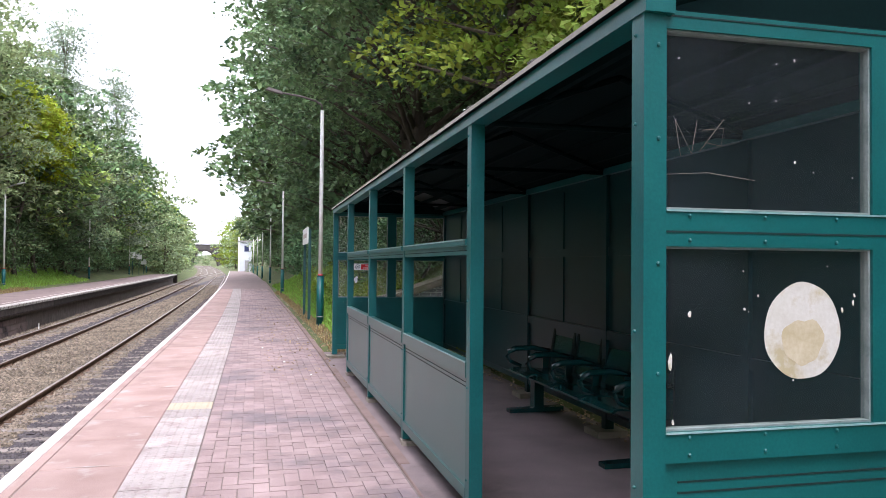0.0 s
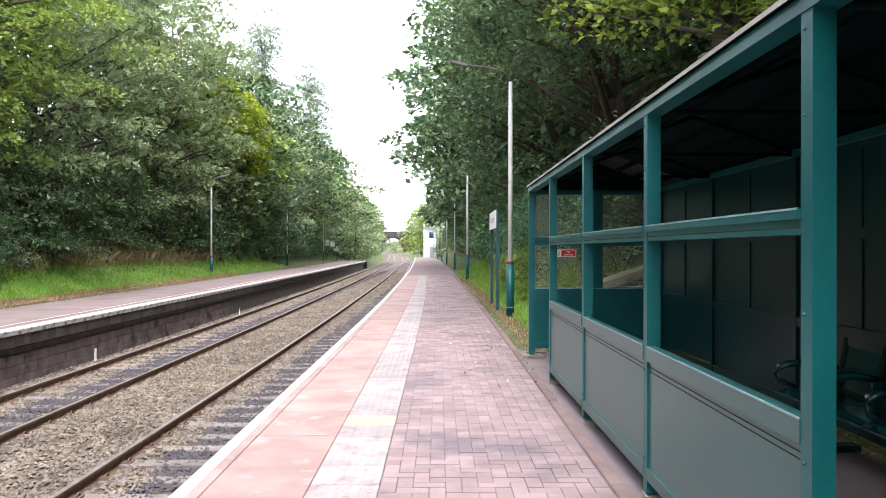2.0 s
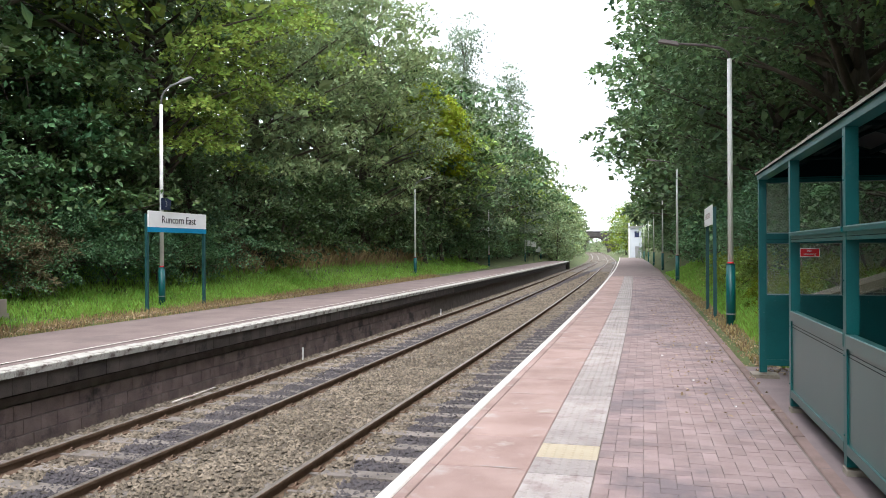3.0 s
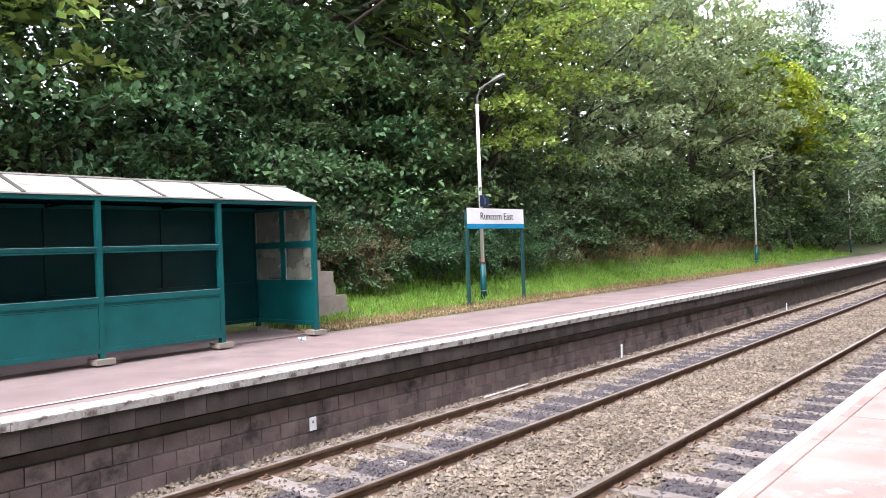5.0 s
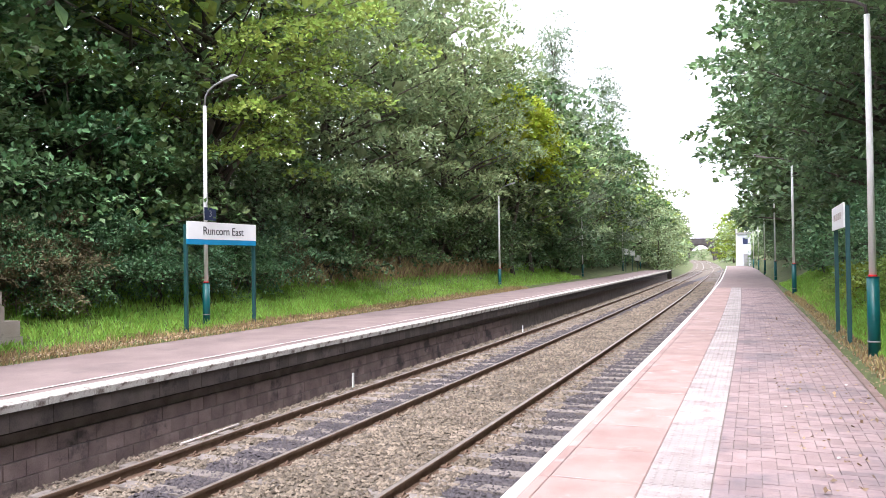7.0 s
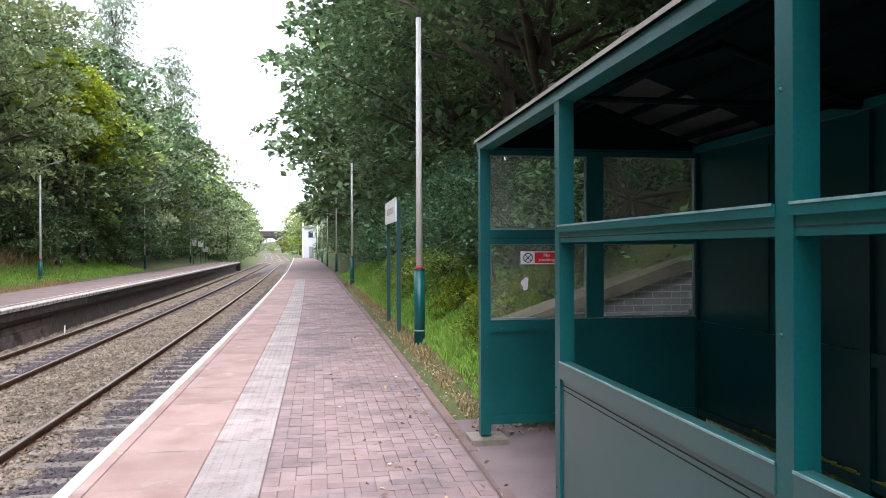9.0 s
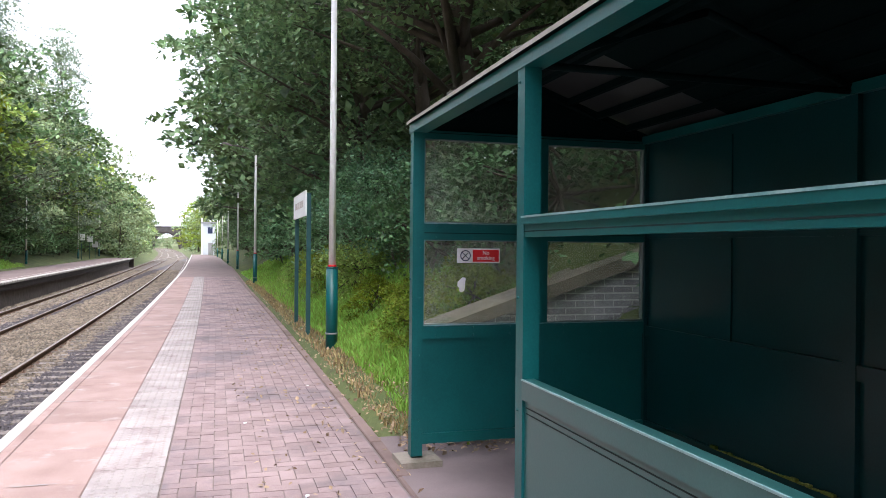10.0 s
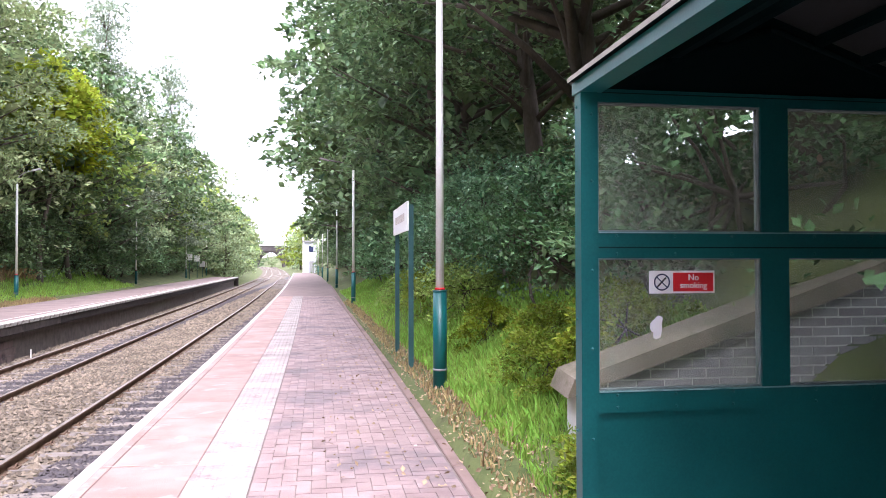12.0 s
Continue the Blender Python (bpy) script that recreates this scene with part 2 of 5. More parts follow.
def ballast_material(name, island):
    """Brown-grey stone, blackened by oil along the middle of each track."""
    # The bed's colour is cut to imitate the shade between loose stones.
    k = 1.0 if island else 0.72
    m = material(name, (0.112 * k, 0.09 * k, 0.066 * k), (0.222 * k, 0.182 * k, 0.138 * k), 1.3 if island else 12, 0.9, 0.5, 50, island=island, stain=(0.2, 0.16, 0.125), stain_scale=0.5)
    n, l = m.node_tree.nodes, m.node_tree.links
    p = n["Principled BSDF"]
    col = p.inputs["Base Color"].links[0].from_socket
    tc = n["Texture Coordinate"]
    sep = n.new("ShaderNodeSeparateXYZ")
    l.new(tc.outputs["Object"], sep.inputs[0])
    ns = n.new("ShaderNodeTexNoise")
    ns.inputs["Scale"].default_value, ns.inputs["Detail"].default_value = 1.6, 5
    l.new(tc.outputs["Object"], ns.inputs["Vector"])
    dark = None
    for centre, half in ((-5.62, 0.42), (-2.05, 0.62)):
        d = n.new("ShaderNodeMath")
        d.operation = "SUBTRACT"
        d.inputs[1].default_value = centre
        l.new(sep.outputs["X"], d.inputs[0])
        ab = n.new("ShaderNodeMath")
        ab.operation = "ABSOLUTE"
        l.new(d.outputs[0], ab.inputs[0])
        w = n.new("ShaderNodeMath")
        w.operation = "MULTIPLY_ADD"
        w.inputs[1].default_value, w.inputs[2].default_value = 0.9, half - 0.48
        l.new(ns.outputs["Fac"], w.inputs[0])
        mr = n.new("ShaderNodeMath")
        mr.operation = "LESS_THAN"
        l.new(ab.outputs[0], mr.inputs[0])
        l.new(w.outputs[0], mr.inputs[1])
        if dark is None:
            dark = mr.outputs[0]
        else:
            mx = n.new("ShaderNodeMath")
            mx.operation = "MAXIMUM"
            l.new(dark, mx.inputs[0])
            l.new(mr.outputs[0], mx.inputs[1])
            dark = mx.outputs[0]
    soft = n.new("ShaderNodeMath")
    soft.operation = "MULTIPLY"
    soft.inputs[1].default_value = 0.85
    l.new(dark, soft.inputs[0])
    mix = n.new("ShaderNodeMix")
    mix.data_type = "RGBA"
    mix.inputs["B"].default_value = (0.062, 0.056, 0.066, 1)
    l.new(soft.outputs[0], mix.inputs["Factor"])
    l.new(col, mix.inputs["A"])
    l.new(mix.outputs["Result"], p.inputs["Base Color"])
    return m


M["ballast"] = ballast_material("ballast_bed", 0)
M["stone"] = ballast_material("ballast_stone", 0.5)


def glass_material(name, haze, tint, rough, ior=1.4):
    """Scratched clear sheet: see-through, with a milky film and a reflection."""
    m = bpy.data.materials.new(name)
    m.use_nodes = True
    n, l = m.node_tree.nodes, m.node_tree.links
    n.remove(n["Principled BSDF"])
    clear = n.new("ShaderNodeBsdfTransparent")
    clear.inputs["Color"].default_value = (0.9, 0.93, 0.91, 1)
    film = n.new("ShaderNodeBsdfDiffuse")
    film.inputs["Color"].default_value = (*tint, 1)
    tc = n.new("ShaderNodeTexCoord")
    ns = n.new("ShaderNodeTexNoise")
    ns.inputs["Scale"].default_value, ns.inputs["Detail"].default_value = 2.2, 5
    l.new(tc.outputs["Object"], ns.inputs["Vector"])
    mr = n.new("ShaderNodeMapRange")
    mr.inputs["From Min"].default_value, mr.inputs["From Max"].default_value = 0.35, 0.7
    mr.inputs["To Min"].default_value, mr.inputs["To Max"].default_value = haze * 0.4, haze * 1.6
    l.new(ns.outputs["Fac"], mr.inputs["Value"])
    m1 = n.new("ShaderNodeMixShader")
    l.new(mr.outputs["Result"], m1.inputs["Fac"])
    l.new(clear.outputs[0], m1.inputs[1])
    l.new(film.outputs[0], m1.inputs[2])
    gl = n.new("ShaderNodeBsdfGlossy")
    gl.inputs["Roughness"].default_value = rough
    fr = n.new("ShaderNodeFresnel")
    fr.inputs["IOR"].default_value = ior
    m2 = n.new("ShaderNodeMixShader")
    l.new(fr.outputs[0], m2.inputs["Fac"])
    l.new(m1.outputs[0], m2.inputs[1])
    l.new(gl.outputs[0], m2.inputs[2])
    l.new(m2.outputs[0], n["Material Output"].inputs["Surface"])
    return m


M["glass"] = glass_material("scratched_clear_sheet", 0.17, (0.4, 0.42, 0.36), 0.1)
M["glass_dark"] = glass_material("clean_clear_sheet", 0.02, (0.2, 0.26, 0.32), 0.25, 1.22)
M["glass_milky"] = glass_material("milky_clear_sheet", 0.5, (0.34, 0.36, 0.28), 0.15)
M["sealant"] = material("dusty_sealant", (0.13, 0.17, 0.165), (0.24, 0.28, 0.27), 12, 0.8, 0.2, 90)


# ---- mesh helpers ----
def fast_mesh(name, verts, tris, mats, smooth=False):
    """A mesh of triangles out of number arrays."""
    me = bpy.data.meshes.new(name)
    v, f = np.asarray(verts, np.float32), np.asarray(tris, np.int32)
    me.vertices.add(len(v))
    me.vertices.foreach_set("co", v.ravel())
    me.loops.add(f.size)
    me.loops.foreach_set("vertex_index", f.ravel())
    me.polygons.add(len(f))
    me.polygons.foreach_set("loop_start", np.arange(0, f.size, 3, dtype=np.int32))
    me.update(calc_edges=True)
    for mt in mats:
        me.materials.append(mt)
    me.polygons.foreach_set("use_smooth", np.full(len(f), smooth))
    return me


def bx(bm, x0, y0, z0, x1, y1, z1):
    """Adds a box to bm."""
    v = [bm.verts.new(c) for c in ((x0, y0, z0), (x1, y0, z0), (x1, y1, z0), (x0, y1, z0), (x0, y0, z1), (x1, y0, z1), (x1, y1, z1), (x0, y1, z1))]
    for q in ((3, 2, 1, 0), (4, 5, 6, 7), (0, 1, 5, 4), (1, 2, 6, 5), (2, 3, 7, 6), (3, 0, 4, 7)):
        bm.faces.new([v[i] for i in q])
    return v


def tube(bm, points, radii, sides=12):
    """Adds a round bar along points, with closed ends."""
    rings = []
    pts = [Vector(p) for p in points]
    for i, p in enumerate(pts):
        d = (pts[min(i + 1, len(pts) - 1)] - pts[max(i - 1, 0)]).normalized()
        q = d.to_track_quat("Z", "Y")
        r = radii[i] if hasattr(radii, "__len__") else radii
        rings.append([bm.verts.new(p + q @ Vector((r * math.cos(a), r * math.sin(a), 0))) for a in (math.tau * k / sides for k in range(sides))])
    for a, b in zip(rings, rings[1:]):
        for k in range(sides):
            f = bm.faces.new((a[k], a[(k + 1) % sides], b[(k + 1) % sides], b[k]))
            f.smooth = True
    bm.faces.new(rings[0][::-1])
    bm.faces.new(rings[-1])


def to_mesh(name, bm, mt, bevel=0.0):
    if bevel:
        bmesh.ops.bevel(bm, geom=[e for e in bm.edges if e.is_manifold and e.calc_face_angle(0) > 0.6], offset=bevel, segments=1, affect="EDGES")
    me = bpy.data.meshes.new(name)
    bm.normal_update()
    bm.to_mesh(me)
    bm.free()
    for q in (mt if isinstance(mt, list) else [mt]):
        me.materials.append(q)
    return me


def part(name, data, parent, label="", at=None):
    ob = new(name, data)
    ob.parent = parent
    if at is not None:
        ob.matrix_basis = at
    return tagged(ob, label)


def boxes(name, mt, parent, *dims, bevel=0.006, label="", at=None):
    """A part out of one or more boxes."""
    bm = bmesh.new()
    for d in dims:
        bx(bm, *d)
    return part(name, to_mesh(name, bm, mt, bevel), parent, label, at)


def bars(name, mt, parent, *dims, bevel=0.005, label=""):
    """One part for each box."""
    return [boxes(name, mt, parent, d, bevel=bevel, label=label) for d in dims]


def tubes(name, mt, parent, *runs, sides=12, label="", at=None):
    bm = bmesh.new()
    for pts, r in runs:
        tube(bm, pts, r, sides)
    return part(name, to_mesh(name, bm, mt), parent, label, at)


def thing(name, label, category, at=None, group="", kind=""):
    ob = new(name)
    ob.empty_display_size = 0.1
    if at is not None:
        ob.matrix_basis = at
    return tagged(ob, label, category, group, kind)


def text_mesh(body, size, mt, width=None):
    """Lettering as a thin mesh in the plane of x and z, centred, facing -y."""
    cu = bpy.data.curves.new(body, "FONT")
    cu.body, cu.size, cu.align_x, cu.align_y, cu.extrude, cu.resolution_u = body, size, "CENTER", "CENTER", 0.002, 3
    ob = bpy.data.objects.new("text", cu)
    scene.collection.objects.link(ob)
    me = bpy.data.meshes.new_from_object(ob.evaluated_get(bpy.context.evaluated_depsgraph_get()))
    bpy.data.objects.remove(ob)
    xs = [v.co.x for v in me.vertices]
    k = width / (max(xs) - min(xs)) if width else 1
    me.transform(Matrix.Rotation(radians(90), 4, "X") @ Matrix.Diagonal((k, 1, 1, 1)))
    me.materials.clear()
    me.materials.append(mt)
    return me


BEND_Y = np.arange(-720.0, 721.0)
BEND_X = np.interp(BEND_Y, [-720, 0, 20, 30, 40, 50, 60, 80, 100, 130, 150, 161, 200, 240, 300, 360, 720], [0, -0.01, -0.06, -0.18, -0.35, -0.53, -0.72, -1.28, -1.84, -2.75, -3.45, -3.95, -6.2, -8.9, -14.7, -22, -70])
BEND_X = np.convolve(np.pad(BEND_X, 12, mode="edge"), np.hanning(27)[1:-1] / np.hanning(27).sum(), "valid")


def drift(y):
    """How far the line bends to the west at y."""
    return np.interp(y, BEND_Y, BEND_X)


def rise(y):
    """How far the line climbs beyond the platforms."""
    return 1.25 * (np.clip(np.asarray(y, float) - 150, 0, 150) / 150) ** 1.5


def strip(name, mt, ys, sections, smooth=False, shift=True):
    """A sheet swept along y: sections(y) gives the rows of (x, z)."""
    bm = bmesh.new()
    rows = []
    for y in ys:
        d = float(drift(y)) if shift else 0.0
        up = float(rise(y))
        rows.append([bm.verts.new((x + d, y, z + up)) for x, z in sections(y)])
    for a, b in zip(rows, rows[1:]):
        for k in range(len(a) - 1):
            f = bm.faces.new((a[k], a[k + 1], b[k + 1], b[k]))
            f.smooth = smooth
    return to_mesh(name, bm, mt)


YS = [-60, -30, -10, -4, 0, 4, 8, 10, 12, 12.8, 13.3, 13.85, 14.12, 16, 18, 21, 25, 30, 35, 40, 46, 52, 60, 68, 76, 84, 92, 100, 110, 120, 135, 141, 150, 160, 170, 180, 200, 220, 240, 260, 280, 300, 320, 340]

# ---- ground: one sheet with cutting sides and track bed ----
def wider(y):
    """How much broader the near platform is at y."""
    return float(np.interp(y, [34, 57, 100], [0.0, 0.3, 0.75]))


def ground_section(y):
    s = min(1.0, max(0.0, (14.1 - y) / 0.2))          # the bank stands back behind the shelter, up to the stair wall
    w = min(1.0, max(0.0, (13.3 - y) / 0.5))          # level ground round the far shelter
    r = 2.05 + wider(y)
    return [(-700, 7), (-60, 7), (-26, 6.4), (-20, 4.8), (-16, 2.6), (-13.6, 1.05 - 0.75 * w), (-12.4, 0.42 - 0.5 * w), (-11.3, 0.12 - 0.22 * w), (-10.55, -0.06 - 0.02 * w), (-10.4, -0.25),
            (-7.62, -1.2), (-6.6, -1.15), (-5.85, -1.13), (-5.1, -1.13), (-4.1, -1.08), (-3.1, -1.13), (-2.3, -1.13), (-1.4, -1.16), (-1.0, -1.2),
            (1.2, -1.0), (r - 0.12, -0.3), (r, -0.02), (r + 0.5, 0.09 - 0.13 * s), (r + 1.1, 0.36 - 0.4 * s), (r + 2.2, 1.15 - 1.15 * s), (r + 5, 3.4 - 2.4 * s), (14, 5.6), (24, 6.6), (60, 7), (700, 7)]


YG = [-700, -200] + YS + [420, 700]
gm = strip("ground", [M["soil"], M["ballast"]], YG, ground_section, smooth=True)
for f in gm.polygons:
    if -7.9 + float(drift(f.center.y)) < f.center.x < -0.9 + float(drift(f.center.y)):
        f.material_index = 1
ground = tagged(new("ground", gm), "grassy cutting sides and brown stone track bed", "ground", kind="structure")

# ---- near platform ----
PX0, PX1 = -0.88, 1.83
YP = [y for y in YS if y <= 141]
platform = tagged(new("platform", strip("platform", M["base"], YP, lambda y: [(PX1 + 0.02 + wider(y), -0.6), (PX1 + 0.02 + wider(y), -0.009), (PX0 + 0.03, -0.009), (PX0 + 0.03, -0.11), (PX0 + 0.3, -0.13), (PX0 + 0.3, -1.25)][::-1])), "block-paved station platform with pale edge", "platform", kind="structure")
# the asphalt floor under the shelter
slab = bmesh.new()
bx(slab, PX1 + 0.02, 0.9, -0.5, 3.98, 12.55, -0.006)
shelter_floor = tagged(new("shelter_floor", to_mesh("shelter_floor", slab, M["asphalt"])), "dark worn asphalt floor under the shelter", "floor", kind="structure")

slab = bmesh.new()
bx(slab, -12.35, 1.4, -0.5, -10.565, 12.95, -0.03)
far_shelter_floor = tagged(new("far_shelter_floor", to_mesh("far_shelter_floor", slab, M["far_asphalt"])), "grey-pink asphalt floor under the far shelter", "floor", kind="structure")
# ---- far platform ----
FX = -7.32
def far_top(y):
    return [(-10.56, -0.3), (-10.56, -0.012), (-9.0, 0.0), (FX - 0.3, -0.01)]
far_platform = tagged(new("far_platform", strip("far_platform", M["far_asphalt"], [y for y in YS if y <= 100] + [104.5], lambda y: far_top(y)[::-1])), "red-brown asphalt platform across the track", "platform", kind="structure")
bm = bmesh.new()
ring = [bm.verts.new((x + float(drift(104.5)), 104.5, z)) for x, z in ((-10.56, -0.012), (FX, -0.012), (FX, -1.2), (-10.56, -1.2))]
bm.faces.new(ring)
part("end_wall", to_mesh("end_wall", bm, M["shaded_soot"]), far_platform)
part("white_line", strip("white_line", M["line"], [y for y in YS if 0 <= y <= 92], lambda y: [(-7.87, 0.0), (-7.94, 0.0)]), far_platform, "thin faded white line").location.z = 0.004
far_platform.location.z = -0.05
# the wall under its edge
part("backing_wall", strip("backing_wall", M["mortar"], [y for y in YS if y <= 104], lambda y: [(FX - 0.2, -0.4), (FX - 0.2, -1.3)][::-1]), far_platform)
# the recess below the edge has its shadow band in the colour
part("corbel", strip("corbel", M["shaded_soot"], [y for y in YS if y <= 104], lambda y: [(FX - 0.19, -0.52), (FX - 0.3, -0.52), (FX - 0.3, -0.37), (FX - 0.05, -0.35), (FX - 0.05, -0.11)]), far_platform, "sooty oversailing course with overhang shade in its colour")

# ---- track: rails, sleepers and clips ----
def rail_strip(name, x0):
    """Head, web and foot of one rail."""
    prof = [(-0.07, -0.16), (-0.07, -0.145), (-0.012, -0.12), (-0.012, -0.045), (-0.036, -0.035), (-0.036, -0.004), (-0.03, 0.0), (0.03, 0.0), (0.036, -0.004), (0.036, -0.035), (0.012, -0.045), (0.012, -0.12), (0.07, -0.145), (0.07, -0.16)]
    me = strip(name, [M["rust"], M["steel"]], YT, lambda y: [(x0 + x, -0.98 + z) for x, z in prof])
    for f in me.polygons:
        if f.normal.z > 0.9 and f.center.z > -1.0:
            f.material_index = 1
    return me


YT = [-30] + list(range(-10, 100, 5)) + list(range(100, 330, 4))
bm = bmesh.new()
bx(bm, -1.25, -0.125, -0.14, 1.25, 0.125, 0.0)
sleeper_mesh = to_mesh("sleeper", bm, M["sleeper"], 0.02)
bm = bmesh.new()
bx(bm, -0.14, -0.06, 0.0, 0.14, 0.06, 0.03)
tube(bm, [(-0.1, -0.05, 0.03), (-0.1, 0.0, 0.065), (-0.1, 0.05, 0.03)], 0.012, 6)
tube(bm, [(0.1, -0.05, 0.03), (0.1, 0.0, 0.065), (0.1, 0.05, 0.03)], 0.012, 6)
clip_mesh = to_mesh("rail_clip", bm, M["rust"])
for name, centre in (("near_track", -2.3475), ("far_track", -5.8475)):
    track = thing(name, "rusty steel rails on weathered sleepers in brown ballast", "railway track", kind="structure")
    for side in (-0.7525, 0.7525):
        part("rail", rail_strip("rail", centre + side), track, "shiny-topped rusty rail")
    for k in range(230):
        y = -6 + 0.66 * k + 0.02 * math.sin(k * 3.7)
        d = float(drift(y))
        part("sleeper", sleeper_mesh, track, at=pose(centre + d + 0.02 * math.sin(k * 1.9), y, -1.106 + 0.006 * math.sin(k * 2.3), 0, 0, 0.8 * math.sin(k * 5.1)))
        if 3 < y < 40:
            for side in (-0.7525, 0.7525):
                if not (name == "near_track" and side > 0):
                    part("rail_clip", clip_mesh, track, at=pose(centre + side + d, y, -1.115))
# the points beyond the platform end
cross = thing("crossover_track", "rusty crossover rails joining the two tracks", "railway track", kind="structure")
for off in (-0.7525, 0.7525):
    bm = bmesh.new()
    pts = []
    for k in range(13):
        u = k / 12
        y = 136 + 62 * u
        w = u * u * (3 - 2 * u)
        pts.append((-5.8475 + 3.5 * w + off + float(drift(y)), y, -1.02 + float(rise(y))))
    for a, b in zip(pts, pts[1:]):
        v = [bm.verts.new(c) for c in ((a[0] - 0.035, a[1], a[2]), (a[0] + 0.035, a[1], a[2]), (b[0] + 0.035, b[1], b[2]), (b[0] - 0.035, b[1], b[2]), (a[0] - 0.035, a[1], a[2] + 0.05), (a[0] + 0.035, a[1], a[2] + 0.05), (b[0] + 0.035, b[1], b[2] + 0.05), (b[0] - 0.035, b[1], b[2] + 0.05))]
        for q in ((4, 5, 6, 7), (0, 1, 5, 4), (1, 2, 6, 5), (3, 0, 4, 7)):
            bm.faces.new([v[i] for i in q])
    part("rail", to_mesh("rail", bm, M["steel"]), cross)

# loose stones over the bed, many near and fewer far
rng = np.random.default_rng(7)
def stones(n, x0, x1, y0, y1, s0, s1):
    oct_v = np.array([(1, 0, 0), (-1, 0, 0), (0, 1, 0), (0, -1, 0), (0, 0, 1), (0, 0, -1)], float)
    oct_f = np.array([(0, 2, 4), (2, 1, 4), (1, 3, 4), (3, 0, 4)])
    x, y = rng.uniform(x0, x1, n), rng.uniform(y0, y1, n)
    s = rng.uniform(s0, s1, n)
    v = oct_v[None] * rng.uniform(0.6, 1.25, (n, 6, 1)) + rng.normal(0, 0.18, (n, 6, 3))
    v *= np.stack([s, s, s * 0.75], 1)[:, None, :]
    a = rng.uniform(0, math.tau, n)
    ca, sa = np.cos(a)[:, None], np.sin(a)[:, None]
    v = np.stack([v[..., 0] * ca - v[..., 1] * sa, v[..., 0] * sa + v[..., 1] * ca, v[..., 2]], 2)
    xa = np.array([-7.62, -6.6, -5.85, -5.1, -4.1, -3.1, -2.3, -1.4])
    za = np.array([-1.17, -1.13, -1.12, -1.115, -1.07, -1.115, -1.125, -1.15])
    z = np.interp(x, xa, za) + rng.uniform(-0.012, 0.018, n)
    on = np.zeros(n, bool)
    for r in (-6.6, -5.095, -3.1, -1.595):
        on |= np.abs(x - r) < 0.09
    z[on] -= 0.04
    v += np.stack([x + drift(y), y, z], 1)[:, None, :]
    f = oct_f[None] + (np.arange(n) * 6)[:, None, None]
    return v.reshape(-1, 3), f.reshape(-1, 3)


va, fa = stones(38000, -7.52, -1.45, 4.0, 18.0, 0.022, 0.042)
vb, fb = stones(22000, -7.52, -1.45, 18.0, 40.0, 0.03, 0.055)
vc, fc = stones(13000, -7.52, -1.45, 40.0, 90.0, 0.055, 0.095)
tagged(new("ballast_stones", fast_mesh("ballast_stones", np.vstack([va, vb, vc]), np.vstack([fa, fb + len(va), fc + len(va) + len(vb)]), [M["stone"]])), "loose brown and grey track ballast stones", "ballast", kind="stuff")


